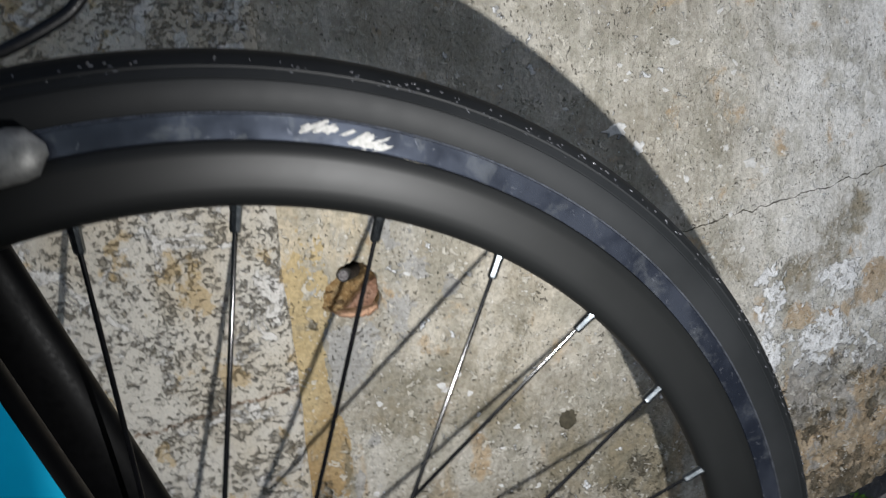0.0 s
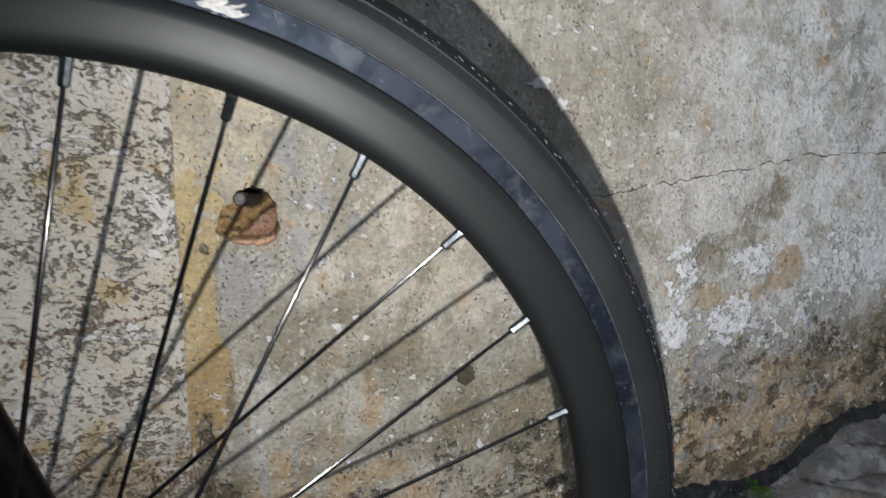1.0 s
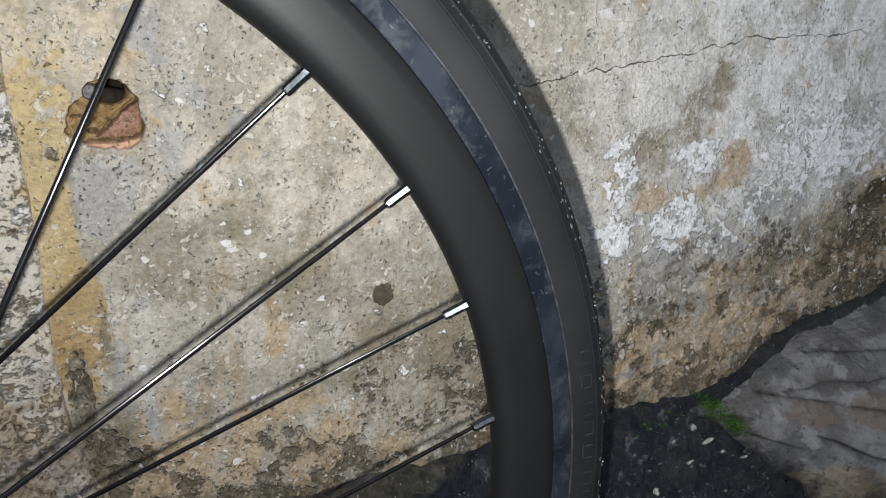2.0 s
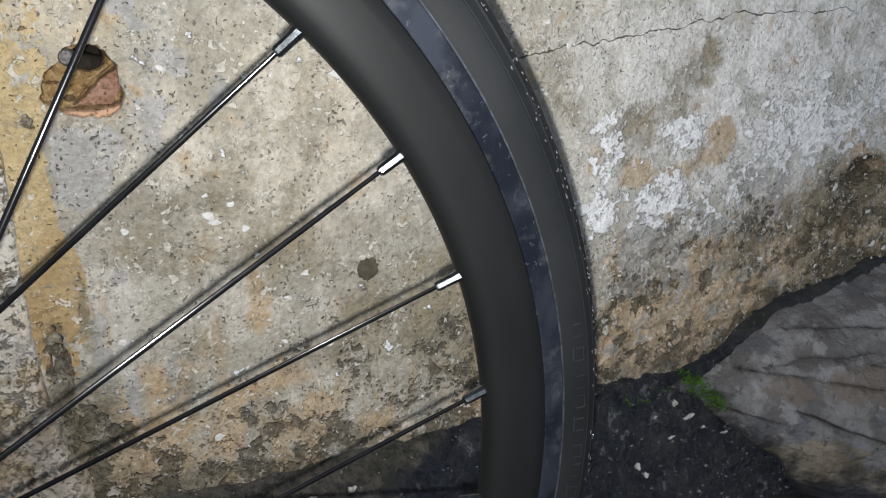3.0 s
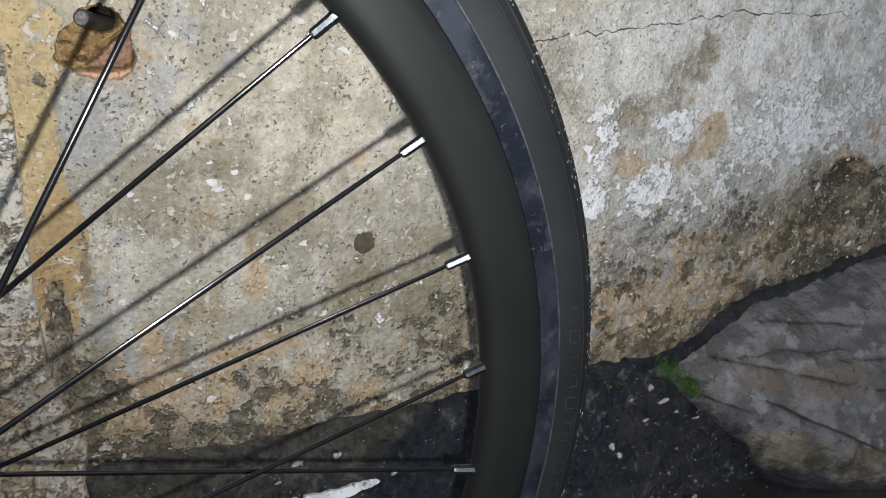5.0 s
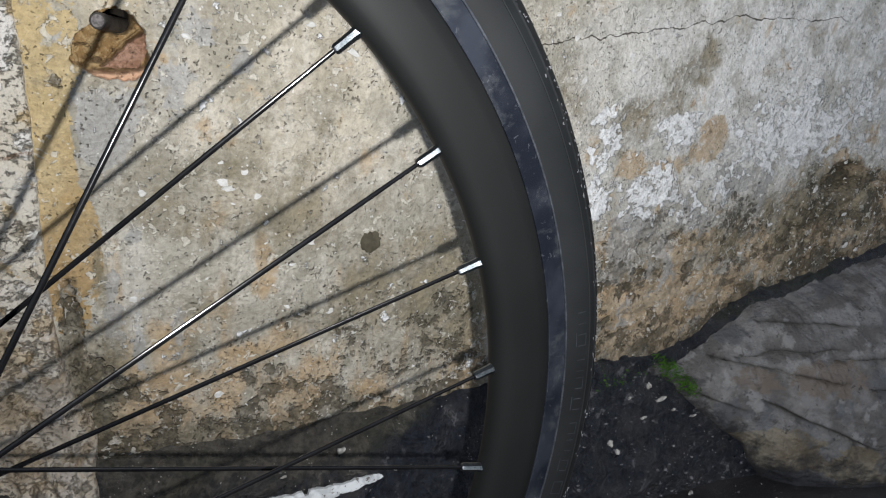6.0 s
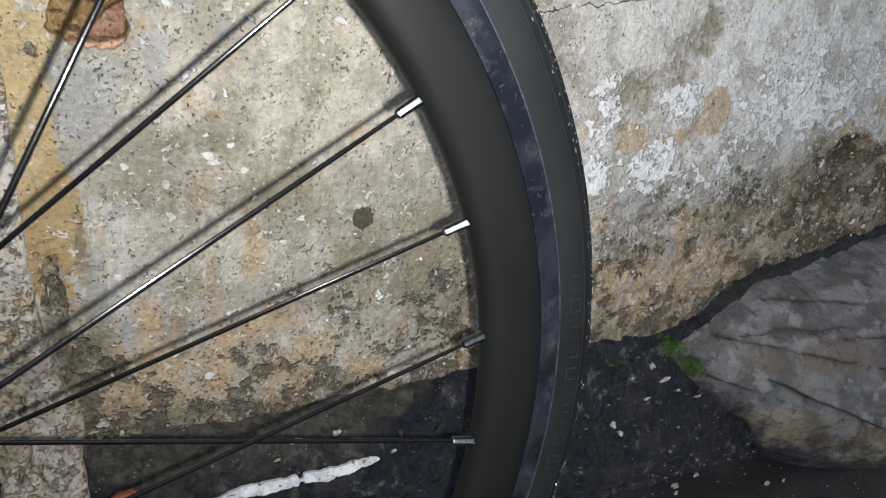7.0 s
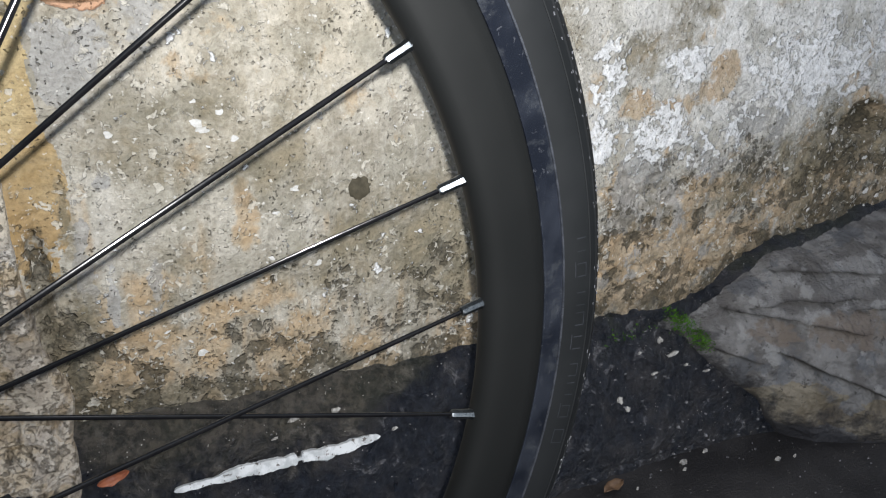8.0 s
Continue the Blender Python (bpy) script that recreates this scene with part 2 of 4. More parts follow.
def render_coat_material():
    n = Nodes("flaking_limewash")
    tilt = n.scaled(0.85, 1, 1.2)
    fleck = n.noise(210, 7, 0.70, vec=tilt, distort=0.4)
    mid, fine, big = n.noise(40, 7, 0.68, distort=0.5), n.noise(300, 5, 0.65), n.noise(10, 5, 0.6)
    c = n.mix(n.step(big, 0.4, 0.6), (0.64, 0.60, 0.525), (0.58, 0.515, 0.41))
    lime = n.step(n.noise(30, 7, 0.65, distort=0.8), 0.55, 0.58)
    c = n.mix(lime, c, (0.72, 0.69, 0.64))
    worn = n.step(n.m("ADD", fleck, n.m("MULTIPLY", n.m("SUBTRACT", mid, 0.5), 0.55)), 0.525, 0.63)
    c = n.mix(n.m("MULTIPLY", worn, 0.80), c, n.mix(n.step(mid, 0.4, 0.6), (0.38, 0.34, 0.275), (0.24, 0.21, 0.16)))
    och = n.step(n.m("ADD", n.noise(24, 6, 0.65), n.step(n.axis(2), 0.24, 0.36, 0.075, 0.0)), 0.57, 0.62)
    c = n.mix(n.m("MULTIPLY", och, 0.65), c, (0.50, 0.35, 0.155))
    low = n.step(n.m("ADD", n.axis(2), n.m("MULTIPLY", n.m("SUBTRACT", mid, 0.5), 0.16)), 0.25, 0.35, 1.0, 0.0)
    c = n.mix(n.m("MULTIPLY", low, 0.72), c, n.mix(n.step(mid, 0.40, 0.60), (0.19, 0.15, 0.11), (0.40, 0.345, 0.275)))
    soot = n.m("ADD", n.m("MULTIPLY", n.m("SUBTRACT", n.noise(48, 7, 0.68, distort=0.5), 0.5), 1.6), n.step(n.axis(2), 0.22, 0.42, 0.26, 0.0))
    c = n.mix(n.step(soot, 0.36, 0.50, 0.0, 0.8), c, n.mix(n.step(mid, 0.4, 0.6), (0.105, 0.09, 0.06), (0.21, 0.155, 0.085)))
    plate = n.attr("mask_a")[0]
    c = n.mix(n.m("MULTIPLY", plate, 0.85), c, (0.055, 0.042, 0.026))
    # rusty hairline
    wig = n.noise(1.0, 5, 0.7, vec=n.scaled(50, 0, 0))
    gap = n.m("ABSOLUTE", n.m("SUBTRACT", n.axis(2), n.m("ADD", n.m("ADD", n.m("MULTIPLY", n.axis(0), 0.12), 0.407), n.m("MULTIPLY", n.m("SUBTRACT", wig, 0.5), 0.02))))
    crack = n.m("MULTIPLY", n.step(gap, 0.0008, 0.0022, 1.0, 0.0), n.step(fine, 0.35, 0.6, 0.2, 1.0))
    c = n.mix(n.m("MULTIPLY", crack, 0.75), c, (0.17, 0.085, 0.035))
    grit = n.step(n.noise(520, 4, 0.65), 0.55, 0.66)
    c = n.mix(n.m("MULTIPLY", grit, 0.38), c, (0.12, 0.10, 0.07))
    h = n.m("SUBTRACT", n.m("ADD", fine, n.m("MULTIPLY", lime, 0.5)), n.m("MULTIPLY", worn, 1.1))
    return n.finish(c, 0.88, 0, h, 1.0, 0.0020, spec=0.25)


def grime_material():
    n = Nodes("black_grimy_concrete")
    mid, fine = n.noise(40, 7, 0.68, distort=0.6), n.noise(150, 6, 0.66)
    c = n.mix(n.step(fine, 0.35, 0.7), (0.0040, 0.0055, 0.0102), (0.018, 0.022, 0.032))
    c = n.mix(n.step(n.noise(22, 6, 0.66), 0.48, 0.62, 0, 0.55), c, (0.044, 0.041, 0.042))
    c = n.mix(n.step(mid, 0.58, 0.62, 0, 0.8), c, n.mix(n.step(fine, 0.40, 0.56), (0.044, 0.044, 0.050), (0.135, 0.135, 0.145)))
    moss = n.m("MULTIPLY", n.step(n.axis(2), 0.105, 0.135), n.step(n.noise(20, 4), 0.48, 0.6))
    c = n.mix(n.m("MULTIPLY", moss, 0.6), c, (0.017, 0.020, 0.010))
    brow = n.attr("mask_a")[0]
    c = n.mix(n.m("MULTIPLY", n.step(n.m("ADD", brow, n.m("MULTIPLY", n.m("SUBTRACT", mid, 0.5), 2.2)), 0.40, 1.05), 0.62), c, n.mix(n.step(fine, 0.38, 0.62), (0.042, 0.040, 0.032), (0.125, 0.108, 0.082)))
    speck = n.m("MULTIPLY", n.step(n.cells(240), 0.10, 0.18, 1, 0), n.step(n.noise(60), 0.52, 0.60))
    c = n.mix(speck, c, (0.42, 0.40, 0.37))
    return n.finish(c, n.step(mid, 0.3, 0.7, 0.26, 0.62), 0, n.m("ADD", fine, n.m("MULTIPLY", mid, 1.8)), 1.0, 0.007, spec=0.5)


def ground_material():
    n = Nodes("damp_dark_concrete")
    mid, fine = n.noise(14, 5, 0.6), n.noise(300, 4, 0.6)
    c = n.mix(n.step(mid, 0.35, 0.65), (0.014, 0.0135, 0.0145), (0.026, 0.025, 0.0255))
    c = n.mix(n.step(fine, 0.52, 0.70, 0, 0.6), c, (0.045, 0.042, 0.040))
    grit = n.m("MULTIPLY", n.step(n.cells(150), 0.10, 0.18, 1, 0), n.step(n.noise(35), 0.54, 0.62))
    c = n.mix(grit, c, (0.16, 0.15, 0.14))
    return n.finish(c, n.step(mid, 0.3, 0.7, 0.4, 0.7), 0, fine, 0.6, 0.002, spec=0.4)


def mortar_material():
    n = Nodes("smeared_grey_mortar")
    mid, fine = n.noise(24, 6, 0.62), n.noise(160, 5, 0.62)
    crease_shade, sand, clay = n.attr("mask_a")
    c = n.mix(n.step(mid, 0.40, 0.60), (0.108, 0.103, 0.100), (0.20, 0.196, 0.193))
    c = n.mix(n.step(n.noise(42, 5, 0.6), 0.54, 0.62, 0, 0.7), c, (0.26, 0.26, 0.258))
    tear = n.noise(60, 6, 0.66, distort=0.4)
    c = n.mix(n.step(n.m("ADD", clay, n.m("MULTIPLY", n.m("SUBTRACT", tear, 0.5), 2.4)), 0.30, 0.90, 0, 0.75), c, (0.150, 0.120, 0.096))
    c = n.mix(n.step(n.m("ADD", sand, n.m("MULTIPLY", n.m("SUBTRACT", tear, 0.5), 2.0)), 0.42, 0.58, 0, 0.85), c, n.mix(n.step(mid, 0.42, 0.58), (0.14, 0.115, 0.078), (0.22, 0.19, 0.14)))
    c = n.mix(n.step(n.noise(17, 5, 0.6), 0.56, 0.62, 0, 0.6), c, (0.085, 0.092, 0.105))
    c = n.mix(n.step(n.noise(95, 5, 0.7), 0.60, 0.68, 0, 0.8), c, (0.05, 0.046, 0.043))
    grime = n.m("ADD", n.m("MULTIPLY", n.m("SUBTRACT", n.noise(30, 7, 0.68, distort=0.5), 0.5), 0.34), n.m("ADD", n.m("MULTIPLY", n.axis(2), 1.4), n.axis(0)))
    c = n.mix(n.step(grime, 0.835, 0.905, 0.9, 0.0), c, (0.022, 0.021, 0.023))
    # darker towards the bottom, with a ragged upper edge
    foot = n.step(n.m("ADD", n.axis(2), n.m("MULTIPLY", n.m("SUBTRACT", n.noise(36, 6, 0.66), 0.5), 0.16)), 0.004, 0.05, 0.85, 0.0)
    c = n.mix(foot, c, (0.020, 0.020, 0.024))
    # shade under the overhanging folds, painted as dark lines
    c = n.mix(n.m("MULTIPLY", crease_shade, 0.95), c, (0.014, 0.012, 0.011))
    return n.finish(c, 0.8, 0, n.m("ADD", n.m("MULTIPLY", tear, 1.2), n.m("MULTIPLY", fine, 0.6)), 1.0, 0.005, spec=0.3)


def simple(name, a, b, scale, rough=0.6, metal=0.0, bump=0.3, dist=0.0004, spec=0.5, coat=0.0, vary=0.09):
    """Two tones mixed by a noise of that scale, with a fine grain on top."""
    n = Nodes(name)
    v, fine = n.noise(scale, 5, 0.6), n.noise(scale * 7, 3, 0.6)
    c = n.mix(n.step(v, 0.35, 0.65), a, b)
    r = n.step(fine, 0.2, 0.8, max(rough - vary, 0.02), min(rough + vary, 1))
    return n.finish(c, r, metal, n.m("ADD", v, fine), bump, dist, spec, coat)


def track_material():
    n = Nodes("worn_brake_track")
    wear, fine = n.noise(38, 3, 0.5), n.noise(500, 3)
    rub = n.noise(70, 5, 0.65, distort=0.4)
    c = n.mix(n.step(wear, 0.35, 0.65), (0.032, 0.039, 0.058), (0.076, 0.088, 0.118))
    c = n.mix(n.step(rub, 0.53, 0.66, 0, 0.50), c, (0.17, 0.185, 0.205))
    scratch = n.step(n.noise(150, 4, 0.7, distort=2.0), 0.62, 0.68)
    c = n.mix(n.m("MULTIPLY", scratch, 0.4), c, (0.35, 0.37, 0.42))
    r = n.step(wear, 0.3, 0.7, 0.17, 0.25)
    return n.finish(c, r, 0.85, n.m("ADD", fine, scratch), 0.06, 0.0002)


def moss_material():
    n = Nodes("bright_moss")
    c = n.mix(n.step(n.noise(120), 0.35, 0.65), (0.026, 0.066, 0.007), (0.058, 0.145, 0.016))
    return n.finish(c, 0.9, spec=0.2)


def spill_material():
    n = Nodes("dried_white_paint")
    thin, fine = n.noise(85, 5, 0.62), n.noise(300, 4, 0.6)
    c = n.mix(n.step(thin, 0.40, 0.60), (0.40, 0.42, 0.43), (0.60, 0.62, 0.63))
    c = n.mix(n.step(n.noise(210, 3, 0.55), 0.60, 0.66, 0, 0.85), c, (0.075, 0.06, 0.05))
    c = n.mix(n.step(n.noise(60, 4, 0.6), 0.60, 0.64, 0, 0.8), c, (0.11, 0.085, 0.075))
    return n.finish(c, 0.7, 0, n.m("ADD", thin, fine), 0.6, 0.001, spec=0.35)


PLASTER, LIMEWASH, GRIME = wall_material(), render_coat_material(), grime_material()
GROUND, MORTAR, MOSS = ground_material(), mortar_material(), moss_material()
BLACK_RIM = simple("satin_black_rim", (0.0044, 0.0048, 0.0049), (0.0055, 0.0059, 0.0060), 8, 0.46, 0.0, 0.0, 0.0002, 0.19, vary=0.01)
RUBBER = simple("dusty_tyre_rubber", (0.0047, 0.0054, 0.0060), (0.0074, 0.0082, 0.0090), 14, 0.55, 0.0, 0.1, 0.0003, 0.16, vary=0.02)
RUBBER_WET = simple("shiny_rubber", (0.035, 0.036, 0.040), (0.09, 0.092, 0.10), 90, 0.12, 0.0, 0.1, 0.0002, 0.9)
RUBBER_MARK = simple("moulded_rubber_mark", (0.006, 0.007, 0.009), (0.016, 0.018, 0.022), 90, 0.5, 0.0, 0.1, 0.0002, 0.4)
TRACK = track_material()
SPOKE = simple("black_steel_spoke", (0.0025, 0.0025, 0.003), (0.004, 0.004, 0.0045), 80, 0.16, 0.0, 0.02, 0.0001, 0.40, vary=0.02)
SILVER = simple("nickel_plated_brass", (0.085, 0.097, 0.107), (0.14, 0.153, 0.163), 300, 0.32, 1.0, 0.1, 0.0001)
FORK_BLACK = simple("gloss_black_paint", (0.0012, 0.0012, 0.0014), (0.0018, 0.0018, 0.002), 60, 0.42, 0.0, 0.05, 0.0002, 0.07)
FORK_CYAN = simple("cyan_paint", (0.0, 0.56, 0.88), (0.0, 0.60, 0.92), 40, 0.5, 0.0, 0.04, 0.0002, 0.15)
PAD_GREY = simple("dull_alloy", (0.12, 0.12, 0.115), (0.22, 0.22, 0.21), 120, 0.5, 0.5, 0.2, 0.0003)
PAD_RUBBER = simple("pad_rubber", (0.02, 0.02, 0.02), (0.035, 0.034, 0.033), 150, 0.7)
CABLE_BLACK = simple("black_cable_sheath", (0.003, 0.003, 0.004), (0.005, 0.005, 0.006), 120, 0.4, spec=0.3)
WHITE_CHIP = simple("white_lime_chip", (0.55, 0.54, 0.51), (0.70, 0.69, 0.67), 240, 0.8, 0, 0.6, 0.0008)
CRUMB = simple("dusty_lime_crumb", (0.20, 0.19, 0.175), (0.42, 0.41, 0.385), 260, 0.85, 0, 0.6, 0.0010)
GRIT = simple("grey_grit", (0.05, 0.05, 0.055), (0.17, 0.17, 0.18), 200, 0.8, 0, 0.6, 0.0008)
STICKER = simple("worn_white_sticker", (0.17, 0.17, 0.16), (0.28, 0.275, 0.26), 420, 0.45, 0, 0.4, 0.0004)
PAINT_WHITE = spill_material()
OLIVE_MORTAR = simple("olive_mortar_plug", (0.050, 0.043, 0.027), (0.085, 0.073, 0.047), 130, 0.85, 0, 0.5, 0.0006)
LIP = simple("worn_rim_lip", (0.07, 0.077, 0.092), (0.13, 0.14, 0.165), 220, 0.3, 0.8, 0.1, 0.0002)
ROD = simple("grey_plastic_conduit", (0.028, 0.025, 0.022), (0.055, 0.048, 0.042), 160, 0.6, 0, 0.4, 0.0005)
ROD_END = simple("mortar_filled_end", (0.10, 0.09, 0.088), (0.24, 0.22, 0.215), 380, 0.8, 0, 0.6, 0.0006)
LEAF = simple("dry_brown_leaf", (0.085, 0.048, 0.026), (0.14, 0.085, 0.048), 120, 0.6, 0, 0.5, 0.0006)
LEAF_RED = simple("orange_red_leaf", (0.20, 0.060, 0.028), (0.30, 0.10, 0.045), 120, 0.6, 0, 0.5, 0.0006)


# ---- mesh helpers ----
def smooth(me, angle=35):
    me.polygons.foreach_set("use_smooth", [True] * len(me.polygons))
    me.set_sharp_from_angle(angle=radians(angle))


def part(name, bm, material, parent=None, label="", angle=35):
    """Links a bmesh as one mesh object under a thing or a part."""
    bmesh.ops.recalc_face_normals(bm, faces=bm.faces)
    me = bpy.data.meshes.new(name)
    bm.to_mesh(me)
    bm.free()
    me.materials.append(material)
    smooth(me, angle)
    ob = new(name, me)
    ob.parent = parent
    if label:
        ob["label"] = label
    return ob


def sheet(nx, nz):
    """Quad faces of a grid with nx by nz points, row by row."""
    i = np.arange(nx * nz).reshape(nz, nx)
    return np.stack((i[:-1, :-1], i[:-1, 1:], i[1:, 1:], i[1:, :-1]), -1).reshape(-1, 4)


def fast_sheet(name, xyz, nx, nz, material, layers=(), drop=None):
    """A grid mesh from arrays, with colour layers of masks."""
    faces = sheet(nx, nz)
    if drop is not None:
        faces = faces[~drop[faces].any(1)]
    me = bpy.data.meshes.new(name)
    me.vertices.add(len(xyz))
    me.vertices.foreach_set("co", xyz.astype(np.float32).ravel())
    me.loops.add(faces.size)
    me.loops.foreach_set("vertex_index", faces.ravel().astype(np.int32))
    me.polygons.add(len(faces))
    me.polygons.foreach_set("loop_start", np.arange(0, faces.size, 4, dtype=np.int32))
    me.update(calc_edges=True)
    me.validate()
    me.polygons.foreach_set("use_smooth", [True] * len(me.polygons))
    for layer, (a, b, c) in layers:
        at = me.attributes.new(layer, "FLOAT_COLOR", "POINT")
        at.data.foreach_set("color", np.stack((a, b, c, np.ones_like(a)), -1).astype(np.float32).ravel())
    me.materials.append(material)
    return new(name, me)


def ring(bm, profile, segments=288, start=0.0, stop=360.0, at=HUB):
    """Turns a profile of (radius, y) points round the wheel's axle."""
    full = abs(stop - start) >= 359.9
    count = segments if full else segments + 1
    rows = []
    for k in range(count):
        a = radians(start + (stop - start) * k / segments)
        rows.append([bm.verts.new((at.x + r * math.cos(a), at.y + y, at.z + r * math.sin(a))) for r, y in profile])
    for k in range(count if full else count - 1):
        p, q = rows[k], rows[(k + 1) % count]
        for j in range(len(profile) - 1):
            bm.faces.new((p[j], p[j + 1], q[j + 1], q[j]))
    return rows


def tube(bm, points, radii, sides=10, cap=True, flat=1.0, flat_axis=None):
    """A round rod through points, with a radius at each; flat squeezes it along one axis."""
    loops = []
    for k, p in enumerate(points):
        p = Vector(p)
        d = (Vector(points[min(k + 1, len(points) - 1)]) - Vector(points[max(k - 1, 0)])).normalized()
        u = d.cross(Vector((0, 1, 0)))
        u = u.normalized() if u.length > 1e-4 else Vector((1, 0, 0))
        v = d.cross(u).normalized()
        loops.append([bm.verts.new(p + radii[k] * (math.cos(2 * math.pi * s / sides) * u + flat * math.sin(2 * math.pi * s / sides) * v)) for s in range(sides)])
    for a, b in zip(loops, loops[1:]):
        for s in range(sides):
            bm.faces.new((a[s], a[(s + 1) % sides], b[(s + 1) % sides], b[s]))
    if cap:
        bm.faces.new(loops[0][::-1])
        bm.faces.new(loops[-1])


def chip_mesh(bm, centre, right, up, out, w, h, thick, rng, sides=9, jag=0.5):
    """A small ragged flake: bevelled rim, slightly domed top."""
    base, mid = [], []
    for s in range(sides):
        a = 2 * math.pi * s / sides
        r = rng.uniform(jag, 1.18)
        o = right * (w * r * math.cos(a)) + up * (h * r * math.sin(a))
        base.append(bm.verts.new(centre + o - out * thick * 0.4))
        mid.append(bm.verts.new(centre + o * 0.86 + out * thick * rng.uniform(0.7, 1.1)))
    top = bm.verts.new(centre + out * thick * 1.15)
    for s in range(sides):
        t = (s + 1) % sides
        bm.faces.new((base[s], base[t], mid[t], mid[s]))
        bm.faces.new((mid[s], mid[t], top))
    bm.faces.new(base[::-1])


# ---- the wall ----
def hole_depth(x, z):
    """0 outside, 1 in the broken hole in the wall."""
    a = np.hypot((x - 0.1345) / 0.0240, (z - 0.4845) / 0.0250) + 0.10 * np.sin(3 * np.arctan2(z - 0.4845, x - 0.1345) + 0.9)
    a = a + 0.20 * (fbm(x, z, 0.012, 71, 5) - 0.5) * 2
    return 1 - ease(0.955, 1.03, a)


def inside(x, z, corners):
    """Signed distance to a convex piece: positive inside, corners named clockwise."""
    d = x * 0 + 1.0
    for (xa, za), (xb, zb) in zip(corners, corners[1:] + corners[:1]):
        l = math.hypot(xb - xa, zb - za)
        d = np.minimum(d, ((zb - za) * (x - xa) - (xb - xa) * (z - za)) / l)
    return d


def wall_face(x, z):
    """How far the wall's face stands back from its plane."""
    y = 0.006 * (fbm(x, z, 0.30, 3, 3) - 0.5) + 0.0034 * (fbm(x, z, 0.055, 4, 4) - 0.5)
    y = y + 0.0016 * (fbm(x, z, 0.014, 9, 3) - 0.5)
    low = 1 - ease(0.18, 0.42, z)
    y = y + low * 0.0040 * (fbm(x, z, 0.028, 12, 4) - 0.5)
    y = y + 0.020 * blob(x, z, 0.960, 0.340, 0.034, 0.017, 0.5, 31) + 0.010 * blob(x, z, 0.091, 0.275, 0.006, 0.050, 0.5, 32)
    return y


def build_wall():
    xs = np.concatenate((np.linspace(-0.30, 0.10, 110, endpoint=False), np.linspace(0.10, 0.165, 170, endpoint=False), np.linspace(0.165, 1.45, 620)))
    zs = np.concatenate((np.linspace(0.03, 0.455, 210, endpoint=False), np.linspace(0.455, 0.52, 170, endpoint=False), np.linspace(0.52, 0.95, 190)))
    X, Z = np.meshgrid(xs, zs)
    x, z = X.ravel(), Z.ravel()
    hole = hole_depth(x, z)
    # broken brick in the hole: a sloping ochre shelf, a lifted shard, a pale lower rim and a round bore
    x, z = x - 0.002, z + 0.0025
    rough = 0.009 * (fbm(x, z, 0.010, 77, 5) - 0.5)
    shelf = 0.0115 + 0.12 * (x - 0.11) - 0.10 * (z - 0.485) + rough
    shard_in = inside(x, z, [(0.124, 0.4735), (0.132, 0.4800), (0.139, 0.4880), (0.1565, 0.4970), (0.1570, 0.4860), (0.1475, 0.4715), (0.136, 0.4705)])
    shard_in = shard_in + 0.0045 * (fbm(x, z, 0.009, 74, 4) - 0.5)
    facet = ease(0.0, 0.0006, shard_in)
    shard = 0.0035 + 0.20 * (0.152 - x) * ease(0.478, 0.486, z) + 0.10 * (0.485 - z) + 0.5 * rough
    gap = np.exp(-((shard_in + 0.0008) / 0.0009) ** 2) * (1 - ease(0.150, 0.155, x))
    nick = blob(x, z, 0.1225, 0.4765, 0.0035, 0.0022, 0.4, 72) + 0.8 * blob(x, z, 0.1135, 0.4875, 0.0040, 0.0010, 0.4, 73)
    rim = (1 - ease(0.4675, 0.4705, z + 0.0030 * (fbm(x, z, 0.008, 79, 3) - 0.5) - 0.10 * np.abs(x - 0.130))) * (1 - facet)
    # seam and cave also mask the painted shade in the brick
    seam = np.clip(0.45 * gap * ease(0.3, 0.6, fbm(x, z, 0.01, 76, 3)) + nick, 0, 1)
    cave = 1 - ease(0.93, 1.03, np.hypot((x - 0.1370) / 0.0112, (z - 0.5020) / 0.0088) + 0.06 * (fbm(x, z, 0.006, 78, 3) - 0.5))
    floor_of_hole = shelf * (1 - facet) + shard * facet
    floor_of_hole = np.clip(floor_of_hole * (1 - 0.75 * rim) + 0.004 * seam, 0.001, 0.03)
    x, z = x + 0.002, z - 0.0025
    y = WALL_Y + wall_face(x, z) + hole * floor_of_hole + 0.045 * hole * cave
    def spots(rows, seed):
        """Sum of ragged patches given as (x, z, half width, half height, strength)."""
        total = x * 0
        for k, (cx, cz, rx, rz, g) in enumerate(rows):
            d = np.hypot((x - cx) / rx, (z - cz) / rz) + 0.75 * (fbm(x, z, min(rx, rz) * 0.9, seed + 3 * k, 4) - 0.5) * 2
            total = total + g * (1 - ease(0.45, 1.35, d))
        return total

    right = ease(0.46, 0.56, x)
    low = 1 - ease(0.20, 0.38, z + 0.10 * (fbm(x, z, 0.12, 41, 3) - 0.5))
    deep = right * (1 - ease(0.27, 0.37, z - 0.045 * ease(0.80, 0.95, x) + 0.10 * (fbm(x, z, 0.09, 42, 3) - 0.5)))
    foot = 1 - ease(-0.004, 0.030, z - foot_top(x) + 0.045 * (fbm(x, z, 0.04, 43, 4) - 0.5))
    corner = (1 - ease(0.22, 0.31, z + 0.05 * (fbm(x, z, 0.05, 88) - 0.5))) * (1 - ease(0.11, 0.15, x))
